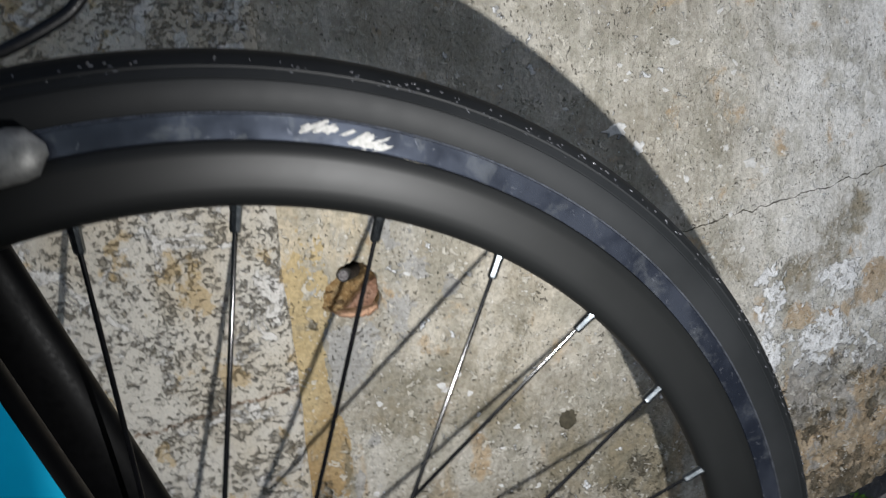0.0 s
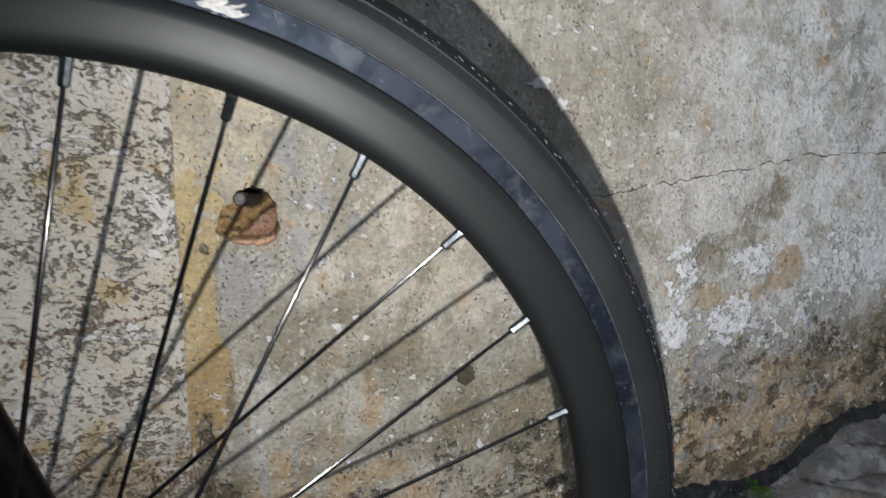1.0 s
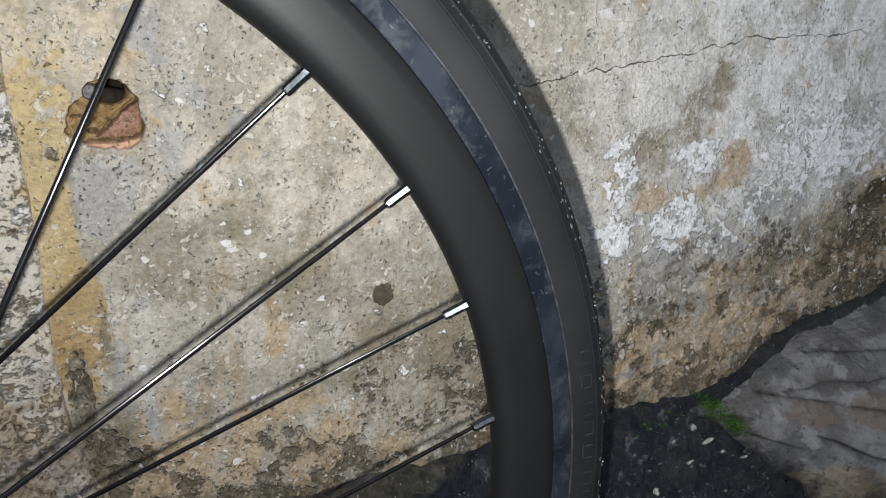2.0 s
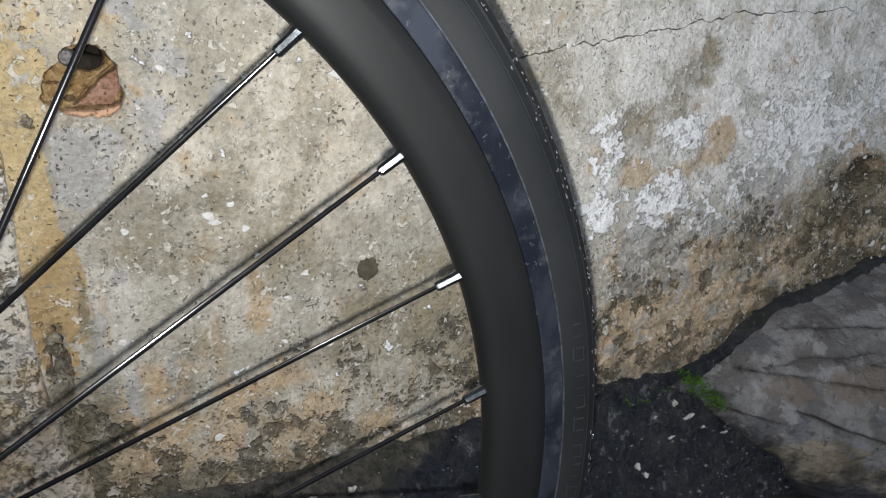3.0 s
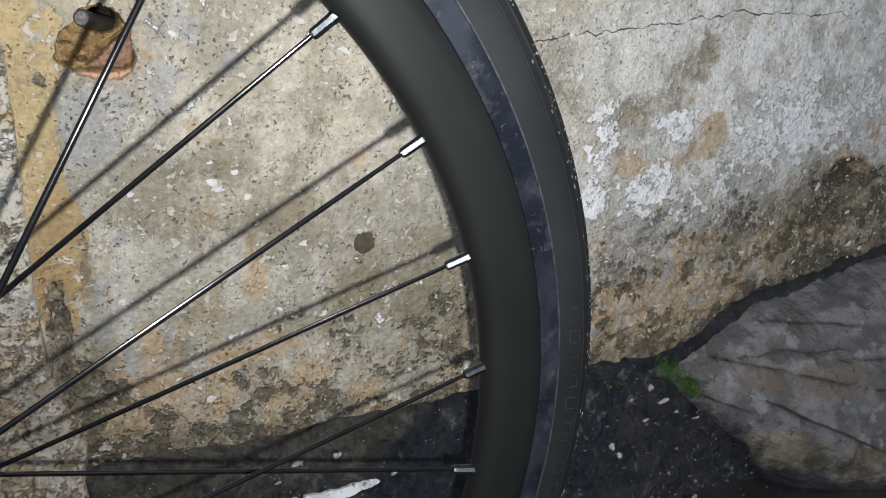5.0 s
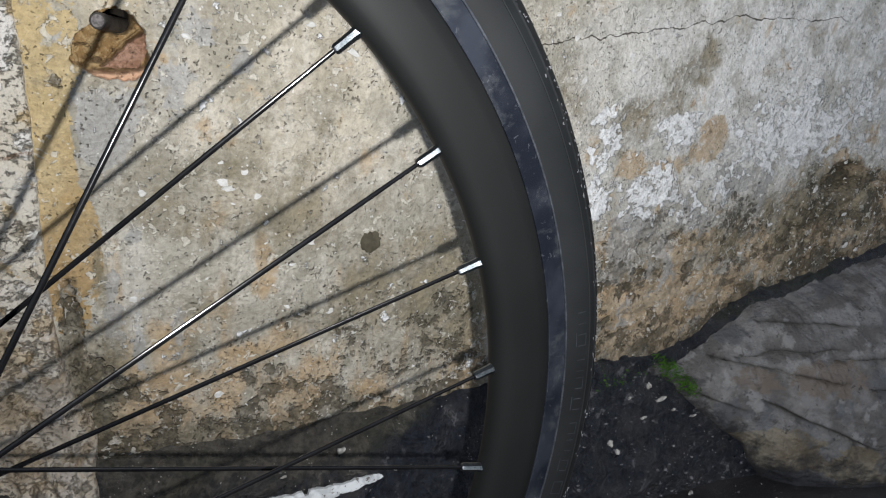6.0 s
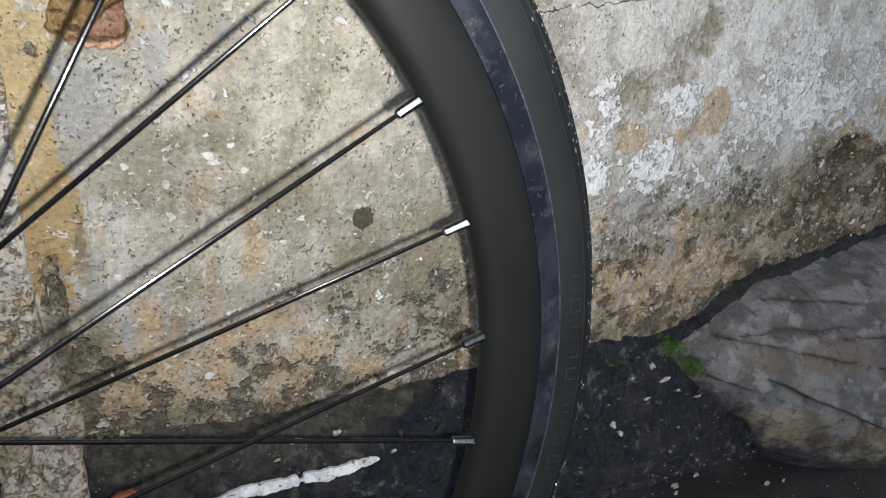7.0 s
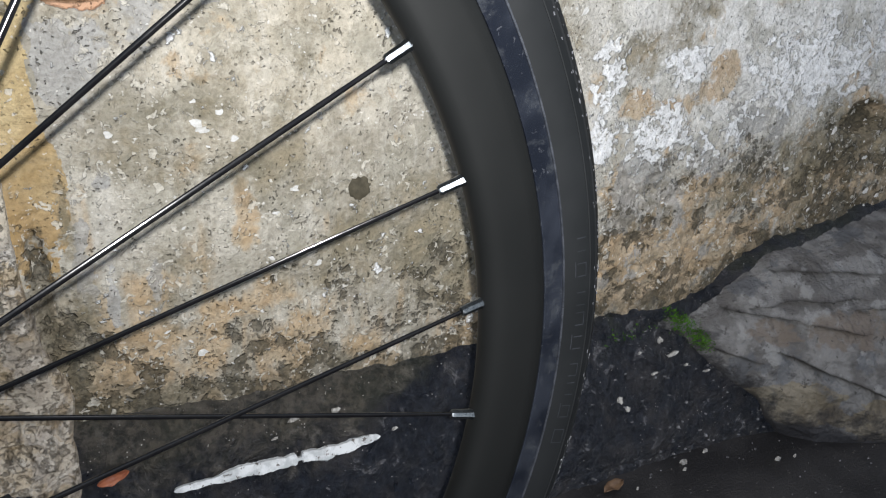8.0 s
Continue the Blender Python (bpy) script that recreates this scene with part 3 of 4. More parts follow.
    white = -0.06 + 0.24 * (fbm(x, z, 0.11, 21) - 0.5) + 0.34 * right * (fbm(x, z, 0.04, 22) - 0.5) + 0.16 * ease(0.72, 0.85, x) * ease(0.36, 0.42, z) * (1 - ease(0.44, 0.52, z)) + spots(
        ((0.571, 0.410, 0.020, 0.045, 0.70), (0.562, 0.348, 0.040, 0.028, 0.80), (0.661, 0.409, 0.034, 0.022, 0.98), (0.645, 0.352, 0.034, 0.022, 0.60), (0.700, 0.338, 0.12, 0.050, 0.38),
         (0.728, 0.322, 0.045, 0.022, 0.28), (0.805, 0.408, 0.065, 0.030, 0.60), (0.86, 0.385, 0.09, 0.035, 0.62), (0.93, 0.425, 0.080, 0.040, 0.50), (0.34, 0.60, 0.10, 0.06, 0.14), (0.198, 0.515, 0.030, 0.030, 0.30), (0.20, 0.442, 0.016, 0.012, 0.30)), 200)
    olive = 0.07 + 0.20 * low * (1 - right) + 0.22 * deep + 0.55 * corner + 0.22 * (fbm(x, z, 0.09, 51) - 0.5) + spots(
        ((0.648, 0.450, 0.030, 0.026, 0.74), (0.684, 0.482, 0.018, 0.030, 0.72), (0.598, 0.416, 0.026, 0.028, 0.72), (0.520, 0.455, 0.030, 0.030, 0.36), (0.895, 0.310, 0.060, 0.055, 0.85), (0.970, 0.310, 0.06, 0.05, 0.80), (0.790, 0.275, 0.045, 0.035, 0.40), (0.695, 0.385, 0.035, 0.018, 0.30),
         (0.156, 0.166, 0.050, 0.012, 0.45), (0.335, 0.258, 0.045, 0.040, 0.58), (0.415, 0.240, 0.045, 0.060, 0.70), (0.370, 0.290, 0.050, 0.045, 0.40), (0.269, 0.255, 0.026, 0.024, 0.42), (0.196, 0.292, 0.034, 0.028, 0.42),
         (0.335, 0.350, 0.050, 0.034, 0.36), (0.400, 0.310, 0.040, 0.040, 0.30), (0.170, 0.235, 0.020, 0.020, 0.30), (0.215, 0.365, 0.060, 0.040, 0.46), (0.160, 0.375, 0.040, 0.040, 0.42), (0.260, 0.335, 0.050, 0.030, 0.34), (0.285, 0.435, 0.012, 0.022, 0.38), (0.240, 0.405, 0.040, 0.030, 0.24), (0.113, 0.325, 0.005, 0.034, 0.70), (0.128, 0.350, 0.010, 0.016, 0.40), (0.118, 0.253, 0.008, 0.014, 0.4)), 300)
    tan = -0.01 + 0.35 * low * (1 - right) + 0.74 * deep + 0.22 * (fbm(x, z, 0.08, 53) - 0.5) + spots(
        ((0.716, 0.399, 0.026, 0.024, 1.0), (0.690, 0.381, 0.028, 0.013, 0.55), (0.608, 0.383, 0.022, 0.020, 0.55), (0.680, 0.200, 0.110, 0.045, 0.75), (0.908, 0.240, 0.040, 0.035, 0.55), (0.704, 0.285, 0.030, 0.018, 0.50), (0.92, 0.30, 0.06, 0.05, 0.35),
         (0.157, 0.250, 0.026, 0.050, 0.55), (0.139, 0.194, 0.024, 0.030, 0.50), (0.234, 0.310, 0.011, 0.034, 0.75), (0.211, 0.230, 0.016, 0.014, 0.60), (0.247, 0.241, 0.020, 0.018, 0.45), (0.202, 0.423, 0.016, 0.014, 0.55), (0.255, 0.46, 0.03, 0.02, 0.25), (0.185, 0.36, 0.02, 0.02, 0.25),
         (0.180, 0.200, 0.060, 0.030, 0.25), (0.300, 0.200, 0.060, 0.030, 0.25), (0.530, 0.470, 0.020, 0.020, 0.25), (0.640, 0.378, 0.060, 0.014, 0.45), (0.600, 0.365, 0.020, 0.020, 0.4), (0.690, 0.350, 0.02, 0.02, 0.4), (0.86, 0.350, 0.05, 0.018, 0.35)), 400)
    slate = -0.06 + 0.22 * deep + spots(
        ((0.118, 0.419, 0.013, 0.019, 1.3), (0.160, 0.452, 0.036, 0.030, 0.55), (0.118, 0.447, 0.014, 0.010, 0.8), (0.139, 0.330, 0.006, 0.036, 0.8), (0.190, 0.370, 0.034, 0.034, 0.25), (0.163, 0.538, 0.014, 0.018, 1.2), (0.193, 0.499, 0.015, 0.014, 1.1), (0.221, 0.476, 0.013, 0.013, 0.9), (0.128, 0.415, 0.016, 0.022, 0.5), (0.107, 0.482, 0.008, 0.022, 0.7), (0.622, 0.292, 0.026, 0.030, 1.0), (0.765, 0.349, 0.026, 0.018, 0.85),
         (0.723, 0.306, 0.022, 0.016, 0.55), (0.756, 0.611, 0.040, 0.070, 0.45), (0.712, 0.548, 0.030, 0.030, 0.35), (0.121, 0.285, 0.007, 0.060, 1.0), (0.137, 0.256, 0.005, 0.030, 0.7), (0.168, 0.275, 0.006, 0.035, 0.5), (0.300, 0.325, 0.012, 0.012, 0.5), (0.66, 0.26, 0.04, 0.03, 0.3)), 500)
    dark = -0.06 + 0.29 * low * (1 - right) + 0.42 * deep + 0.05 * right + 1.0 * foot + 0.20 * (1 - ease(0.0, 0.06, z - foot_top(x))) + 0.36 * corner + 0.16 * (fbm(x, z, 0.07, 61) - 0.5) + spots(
        ((0.783, 0.285, 0.030, 0.035, 0.16), (0.780, 0.236, 0.030, 0.025, 0.18), (0.601, 0.236, 0.030, 0.030, 0.24), (0.960, 0.340, 0.044, 0.024, 1.5), (0.560, 0.575, 0.080, 0.050, 0.13), (0.765, 0.345, 0.020, 0.020, 0.20), (0.93, 0.30, 0.08, 0.05, 0.42), (0.800, 0.300, 0.035, 0.045, 0.30), (0.700, 0.260, 0.030, 0.030, 0.22),
         # the last two patches paint the crevice's shade beside the render coat
         (0.335, 0.256, 0.045, 0.040, 0.13), (0.415, 0.236, 0.045, 0.055, 0.18), (0.34, 0.345, 0.05, 0.03, 0.08), (0.670, 0.450, 0.035, 0.040, 0.06), (0.098, 0.459, 0.006, 0.010, 0.55), (0.113, 0.325, 0.005, 0.034, 0.2), (0.092, 0.275, 0.007, 0.048, 1.5), (0.096, 0.215, 0.010, 0.030, 0.9)), 600)
    # uneven clusters low on the wall, and a mixed white and grey band over them
    zone = np.clip(deep + 0.8 * low * (1 - right), 0, 1)
    band = right * blob(x, z, 0.74, 0.325, 0.22, 0.045, 0.3, 44)
    olive = olive + 0.80 * zone * (fbm(x, z, 0.050, 701, 3) - 0.5) - 0.05 * band
    tan = tan + 0.95 * zone * (fbm(x, z, 0.055, 702, 3) - 0.5) - 0.20 * band
    dark = dark + 0.78 * zone * (fbm(x, z, 0.042, 703, 3) - 0.54) + 0.10 * band
    white = white + 0.10 * band + 0.30 * zone * right * (fbm(x, z, 0.045, 704, 3) - 0.5)
    slate = slate + 0.34 * band + 0.40 * zone * (fbm(x, z, 0.055, 705, 3) - 0.5)
    edge = 0.116 + 0.012 * (fbm(x * 0 + 0.3, z, 0.05, 81, 3) - 0.5)
    ochre = 0.85 * (1 - ease(-0.006, 0.006, x - edge + 0.014 * ease(0.36, 0.40, z) * (1 - ease(0.44, 0.48, z)))) * (1 - 0.75 * ease(0.46, 0.58, z)) * ease(0.22, 0.36, z)
    cream = blob(x, z, 0.115, 0.545, 0.055, 0.075, 0.3, 83) + 0.35 * blob(x, z, 0.27, 0.45, 0.09, 0.09, 0.5, 84)
    pale = 0.9 * ease(0.46, 0.74, x + 0.20 * (fbm(x, z, 0.15, 86) - 0.5)) * ease(0.30, 0.40, z) + 0.20 * right * (1 - ease(0.30, 0.40, z))
    pale = np.clip(pale + 0.10 * blob(x, z, 0.136, 0.320, 0.010, 0.050, 0.4, 87) , 0, 1)
    runs = (1 - right) * (1 - ease(0.32, 0.40, z)) * 0.7
    y = y + deep * (0.0045 * (fbm(x, z, 0.020, 14, 4) - 0.5) + 0.004 * ease(0.60, 0.72, fbm(x, z, 0.013, 15, 2)))
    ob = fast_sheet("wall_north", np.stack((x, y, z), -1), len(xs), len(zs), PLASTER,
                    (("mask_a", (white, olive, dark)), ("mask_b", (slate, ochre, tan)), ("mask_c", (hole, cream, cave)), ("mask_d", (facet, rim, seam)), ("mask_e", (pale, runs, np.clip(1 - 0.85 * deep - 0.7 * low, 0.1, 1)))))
    tagged(ob, "old beige plastered wall with peeling paint and mould stains", "wall", kind="structure")
    bm = bmesh.new()
    # the plain wall round the weathered face, 0.2 m thick
    for x0, x1, z0, z1 in ((-4, -0.30, 0, 2.6), (1.45, 5, 0, 2.6), (-0.30, 1.45, 0.95, 2.6), (-0.30, 1.45, 0, 0.03)):
        box(bm, x0, x1, WALL_Y, WALL_Y + 0.2, z0, z1)
    rest = part("wall_surround", bm, PLASTER, None)
    tagged(rest, "plain continuation of the old plastered wall", "wall", kind="structure")


def box(bm, x0, x1, y0, y1, z0, z1):
    v = [bm.verts.new((x, y, z)) for x in (x0, x1) for y in (y0, y1) for z in (z0, z1)]
    for f in ((0, 1, 3, 2), (4, 6, 7, 5), (0, 4, 5, 1), (2, 3, 7, 6), (0, 2, 6, 4), (1, 5, 7, 3)):
        bm.faces.new([v[i] for i in f])


def foot_top(x):
    """Height at which the sloping foot meets the wall."""
    run = np.interp(x, (-0.6, 0.05, 0.12, 0.23, 0.45, 0.60, 0.69, 0.75, 0.79, 0.83, 0.90, 1.07, 1.6), (0.172, 0.172, 0.163, 0.153, 0.156, 0.150, 0.146, 0.160, 0.187, 0.205, 0.216, 0.243, 0.30))
    return run + 0.014 * (fbm(x, x * 0, 0.07, 91, 4) - 0.5) + 0.011 * (fbm(x, x * 0, 0.016, 96, 4) - 0.5)


def skirt_y(z, x):
    """The sloping concrete foot of the wall: its face at height z."""
    s = np.clip(z / 0.137, 0, 1.2)
    out = 0.0757 * (1 - s) + 0.010 * np.sin(math.pi * np.clip(s, 0, 1))
    out = out * (1 + 0.55 * ease(0.72, 0.98, x))
    return WALL_Y - out


def build_skirt():
    xs = np.linspace(-0.6, 1.7, 560)
    ss = np.linspace(-0.06, 1.0, 56)
    X, S = np.meshgrid(xs, ss)
    x, s = X.ravel(), S.ravel()
    top = foot_top(x)
    z = s * top
    calm = 1 - 0.85 * ease(0.715, 0.77, x)
    y = skirt_y(s * 0.137, x) + calm * (0.020 * (fbm(x, z, 0.06, 92, 4) - 0.5) * ease(0, 0.2, s) + 0.012 * (fbm(x, z, 0.018, 93, 4) - 0.5)) * (1 - ease(0.85, 1.0, s))
    y = np.where(s > 0.97, WALL_Y + 0.006, y)
    brow = (ease(0.70, 1.0, s) + 0.65 * blob(x, z, 0.21, 0.125, 0.12, 0.05, 0.5, 95)) * (1 - 0.85 * ease(0.34, 0.47, x))
    ob = fast_sheet("wall_foot", np.stack((x, y, z), -1), len(xs), len(ss), GRIME, (("mask_a", (brow, brow, brow)),))
    tagged(ob, "black grimy sloping concrete foot along the wall", "skirting", kind="structure")


def build_ground():
    bm = bmesh.new()
    box(bm, -60, 60, -60, 40, -0.3, 0)
    tagged(part("ground", bm, GROUND), "dark damp concrete ground", "ground", kind="structure")


def build_limewash_layer():
    """A thicker coat of render that ends in a broken vertical edge."""
    nx, nz = 240, 460
    zs = np.linspace(0.085, 0.95, nz)
    us = np.linspace(0, 1, nx)
    U, Zz = np.meshgrid(us, zs)
    u, z = U.ravel(), Zz.ravel()
    edge = 0.0805 + (0.006 + 0.016 * (1 - ease(0.22, 0.30, z))) * (fbm(z * 0 + 0.1, z, 0.05, 101, 4) - 0.5) + 0.018 * (1 - ease(0.185, 0.24, z)) - 0.012 * (1 - ease(0.085, 0.13, z))
    x = -0.30 + u * (edge + 0.30)
    thick = 0.008 + 0.004 * (fbm(x, z, 0.08, 102, 4) - 0.5) + 0.0032 * (fbm(x, z, 0.020, 103, 4) - 0.5)
    thick = thick + 0.009 * (1 - ease(0.26, 0.34, z)) * (fbm(x, z, 0.024, 104, 4) - 0.35)
    # broken plates with cracks between them low on the coat
    lowz = 1 - ease(0.28, 0.36, z)
    v = 5.0 * fbm(x, z * 0.8, 0.040, 105, 4) + 0.0
    thick = thick + lowz * 0.0045 * (np.floor(v) - 2.0)
    saw = v - np.floor(v)
    cracks = lowz * np.maximum(ease(0.90, 0.98, saw), 1 - ease(0.02, 0.08, saw)) * ease(0.30, 0.5, fbm(x, z, 0.03, 106, 3))
    rim = np.minimum((1 - u) * 60, 1) ** 0.5
    front = np.minimum(WALL_Y, np.where(z < 0.19, skirt_y(z * 0.137 / 0.17, x), WALL_Y))
    y = front - thick * (0.45 + 0.55 * rim)
    y = np.where(u > 0.9999, WALL_Y + 0.008, y)
    y = np.where(z < 0.0851, y + 0.02, y)
    ob = fast_sheet("render_coat", np.stack((x, y, z), -1), nx, nz, LIMEWASH, (("mask_a", (cracks, cracks, cracks)),))
    tagged(ob, "thick flaking cream limewash coat with a broken edge on the wall", "plaster", kind="structure")


def build_mound():
    """Mortar dumped against the wall's foot, in overlapping smeared folds."""
    nx, ns = 460, 320
    U, S = np.meshgrid(np.linspace(0, 1, nx), np.linspace(0, 1, ns))
    u, s = U.ravel(), S.ravel()
    left = 0.672 + 0.145 * (1 - s) + 0.050 * (fbm(s * 0.3, s * 0, 0.09, 111, 2) - 0.5)
    x = left + u * (1.62 - left)
    top = foot_top(x) - 0.003 - 0.013 * fbm(x, x * 0, 0.05, 112, 4)
    z = -0.004 + s * top
    body = 0.016 + 0.052 * ease(0.72, 0.98, x)
    inset = np.minimum(np.minimum(u * 26, 1), np.minimum((1 - s) * 24, 1))
    inset = np.sqrt(np.clip(inset, 0, 1))
    # lapped tongues of mortar: each step is proud above its line and hollow below it
    fold, crease_shade = x * 0, x * 0
    for k, (xa, za, xm, zm, xb, zb, deep) in enumerate(((0.800, 0.178, 0.85, 0.183, 0.95, 0.179, 0.005), (0.780, 0.147, 0.837, 0.157, 0.915, 0.157, 0.006), (0.752, 0.146, 0.845, 0.134, 0.907, 0.123, 0.005),
                                                        (0.805, 0.104, 0.862, 0.081, 0.93, 0.052, 0.006), (0.90, 0.146, 0.95, 0.150, 1.05, 0.160, 0.005), (0.93, 0.120, 0.99, 0.116, 1.06, 0.122, 0.006), (0.735, 0.108, 0.76, 0.098, 0.79, 0.090, 0.005), (0.95, 0.085, 1.02, 0.078, 1.10, 0.082, 0.006))):
        line = np.interp(x, (xa, xm, xb), (za, zm, zb)) + 0.007 * (fbm(x, x * 0 + 0.1 * k, 0.03, 140 + k, 4) - 0.5)
        w = ease(xa - 0.008, xa + 0.015, x) * (1 - ease(xb - 0.03, xb + 0.01, x))
        d = z - line
        fold = fold + 2.2 * w * deep * np.where(d > 0, 0.45 * np.exp(-d / 0.012), -0.8 * np.exp(d / 0.007))
        # mask of the painted shade just below each fold's lip
        crease_shade = np.maximum(crease_shade, w * np.exp(-((d + 0.0008) / 0.0024) ** 2) * ease(0.18, 0.36, fbm(x, z, 0.02, 160 + k, 3)))
    fold = fold + 0.007 * (np.abs(fbm(x + 0.6 * z, z * 2.2, 0.05, 119, 4) - 0.5) * 2 - 0.3)
    sand = blob(x, z, 0.815, 0.042, 0.050, 0.026, 0.5, 171) + blob(x, z, 0.92, 0.03, 0.06, 0.024, 0.5, 172)
    clay = 0.85 * blob(x, z, 0.885, 0.128, 0.050, 0.020, 0.5, 173) + 0.8 * blob(x, z, 0.80, 0.124, 0.03, 0.012, 0.5, 174) + 0.6 * blob(x, z, 1.0, 0.08, 0.06, 0.03, 0.5, 175)
    lump = 0.026 * (fbm(x, z, 0.11, 115, 4) - 0.5) + 0.006 * (fbm(x, z, 0.022, 116, 3) - 0.5)
    bulge = 0.6 + 0.4 * np.sin(math.pi * np.clip(s * 0.9 + 0.1, 0, 1))
    y = skirt_y(np.clip(z / foot_top(x), 0, 0.97) * 0.137, x) - inset * np.maximum(body * bulge + fold + lump * ease(0, 0.1, u), 0.010) + (1 - inset) * 0.006
    y = np.where((s > 0.999) | (u < 0.001), y + 0.02, y)
    ob = fast_sheet("mortar_mound", np.stack((x, y, z), -1), nx, ns, MORTAR, (("mask_a", (crease_shade, sand, clay)),))
    tagged(ob, "rough grey smeared mortar mound against the foot of the wall", "mortar", kind="structure")


# ---- the bicycle's front end ----
def rim_profile():
    half = [(0.3025, 0.0102), (0.3015, 0.0112), (0.2960, 0.0112), (0.2900, 0.0107), (0.2845, 0.0099), (0.2805, 0.0088), (0.2778, 0.0070), (0.2760, 0.0046), (0.2752, 0.0020)]
    return [(r, -y) for r, y in half] + [(r, y) for r, y in reversed(half)]


def build_bicycle():
    bike = tagged(new("bicycle"), "cyan and black bicycle front wheel, fork and brake beside the wall", "bicycle")
    bm = bmesh.new()
    prof = rim_profile()
    ring(bm, prof + [prof[0]])
    wheel = part("front_wheel", bm, BLACK_RIM, bike, "deep satin black aluminium rim", 50)
    for side in (-1, 1):
        bm = bmesh.new()
        ring(bm, [(0.3027, side * 0.0080), (0.3027, side * 0.0106), (0.3032, side * 0.0109), (0.3126, side * 0.0105), (0.3131, side * 0.0101), (0.3131, side * 0.0078)])
        part("brake_track", bm, TRACK, wheel, "worn bare metal brake track", 30)
        bm = bmesh.new()
        ring(bm, [(0.3129, side * 0.0085), (0.3129, side * 0.0109), (0.3132, side * 0.0111), (0.3136, side * 0.0110), (0.3138, side * 0.0085)])
        part("rim_lip", bm, LIP, wheel, "worn bright lip of the rim", 30)
    half = [(0.3113, 0.0092), (0.3138, 0.0104), (0.3174, 0.0118), (0.3215, 0.0127), (0.3247, 0.0130), (0.3258, 0.0130), (0.3262, 0.0126), (0.3266, 0.0129),
            (0.3300, 0.0118), (0.3302, 0.0112), (0.3308, 0.0112), (0.3312, 0.0113), (0.3340, 0.0088), (0.3362, 0.0060), (0.3376, 0.0030), (0.3380, 0.0)]
    bm = bmesh.new()
    tp = [(r, -y) for r, y in half] + [(r, y) for r, y in reversed(half[:-1])]
    ring(bm, tp + [tp[0]], 320)
    tyre = part("tyre", bm, RUBBER, wheel, "slick black road tyre with dusty sidewall", 28)
    rng = random.Random(8)
    bm = bmesh.new()
    for k in range(300):
        a = radians(rng.uniform(-60, 130))
        w = rng.choice((0.3298, 0.3318, 0.3322, 0.3336))
        r = w + rng.uniform(-0.0008, 0.0008)
        y = -np.interp(r, [0.3266, 0.330, 0.334, 0.3362], [0.0132, 0.0114, 0.0088, 0.0060])
        c = HUB + Vector((r * math.cos(a), float(y), r * math.sin(a)))
        out = Vector((0.6 * math.cos(a), -0.8, 0.6 * math.sin(a)))
        tang = Vector((-math.sin(a), 0, math.cos(a)))
        chip_mesh(bm, c, tang, out.cross(tang), out, rng.uniform(0.0004, 0.0013), rng.uniform(0.0003, 0.0006), 0.0005, rng, 6)
    tagged(part("tread_nub", bm, RUBBER_WET, wheel, "tiny shiny moulding nubs on the tread"), kind="stuff")
    bm = bmesh.new()
    for k in range(9):
        a0 = -9 + k * 2.35 + (0.4 if k % 3 else 0)
        for r0, r1, b0, b1 in ([(0.3185, 0.3189, 0, 1.5)] if k % 3 == 1 else []) + [(0.3196, 0.3238, 0, 0.10), (0.3196, 0.3238, 1.2, 1.3)] + ([(0.3236, 0.3240, 0, 1.3)] if k % 2 else []) if k else ((0.3185, 0.3189, 0, 1.5), (0.3238, 0.3242, 0, 1.5), (0.3185, 0.3242, 0, 0.10), (0.3185, 0.3242, 1.4, 1.5)):
            pts = []
            for aa in np.linspace(a0 + b0, a0 + b1, 6):
                row = []
                for rr in (r0, r1):
                    y = -float(np.interp(rr, [0.318, 0.3215, 0.3247], [0.0118, 0.0127, 0.0130])) - 0.00025
                    row.append(bm.verts.new((HUB.x + rr * math.cos(radians(aa)), y, HUB.z + rr * math.sin(radians(aa)))))
                pts.append(row)
            for p, q in zip(pts, pts[1:]):
                bm.faces.new((p[0], p[1], q[1], q[0]))
    tagged(part("sidewall_marking", bm, RUBBER_MARK, wheel, "faint moulded marks on the sidewall"), kind="stuff")
    # hub
    bm = bmesh.new()
    ring(bm, [(0.0045, -0.052), (0.009, -0.052), (0.009, -0.045), (0.011, -0.040), (0.024, -0.0365), (0.025, -0.034), (0.024, -0.0325), (0.012, -0.028), (0.010, -0.010),
              (0.010, 0.010), (0.012, 0.028), (0.024, 0.0325), (0.025, 0.034), (0.024, 0.0365), (0.011, 0.040), (0.009, 0.045), (0.009, 0.052), (0.0045, 0.052), (0.0045, -0.052)], 48)
    part("hub", bm, BLACK_RIM, wheel, "black flanged hub")
    # spokes: far flange on even holes, near flange on odd ones, crossing in fours
    for k in range(SPOKES):
        a = radians(-6.0 + k * 360 / SPOKES)
        side = 1 if k % 2 == 0 else -1
        turn = radians(72 if k % 4 in (0, 3) else -28)
        tip = HUB + Vector((0.2768 * math.cos(a), 0, 0.2768 * math.sin(a)))
        foot = HUB + Vector((0.0225 * math.cos(a + turn), side * 0.034, 0.0225 * math.sin(a + turn)))
        d = (foot - tip).normalized()
        bm = bmesh.new()
        end = tip + d * 0.0123
        tube(bm, [end, end.lerp(foot, 0.06), end.lerp(foot, 0.12), end.lerp(foot, 0.9), foot], [0.00105, 0.00105, 0.00118, 0.00118, 0.00105], 10, True, 0.75)
        spoke = part("spoke", bm, SPOKE, wheel)
        bm = bmesh.new()
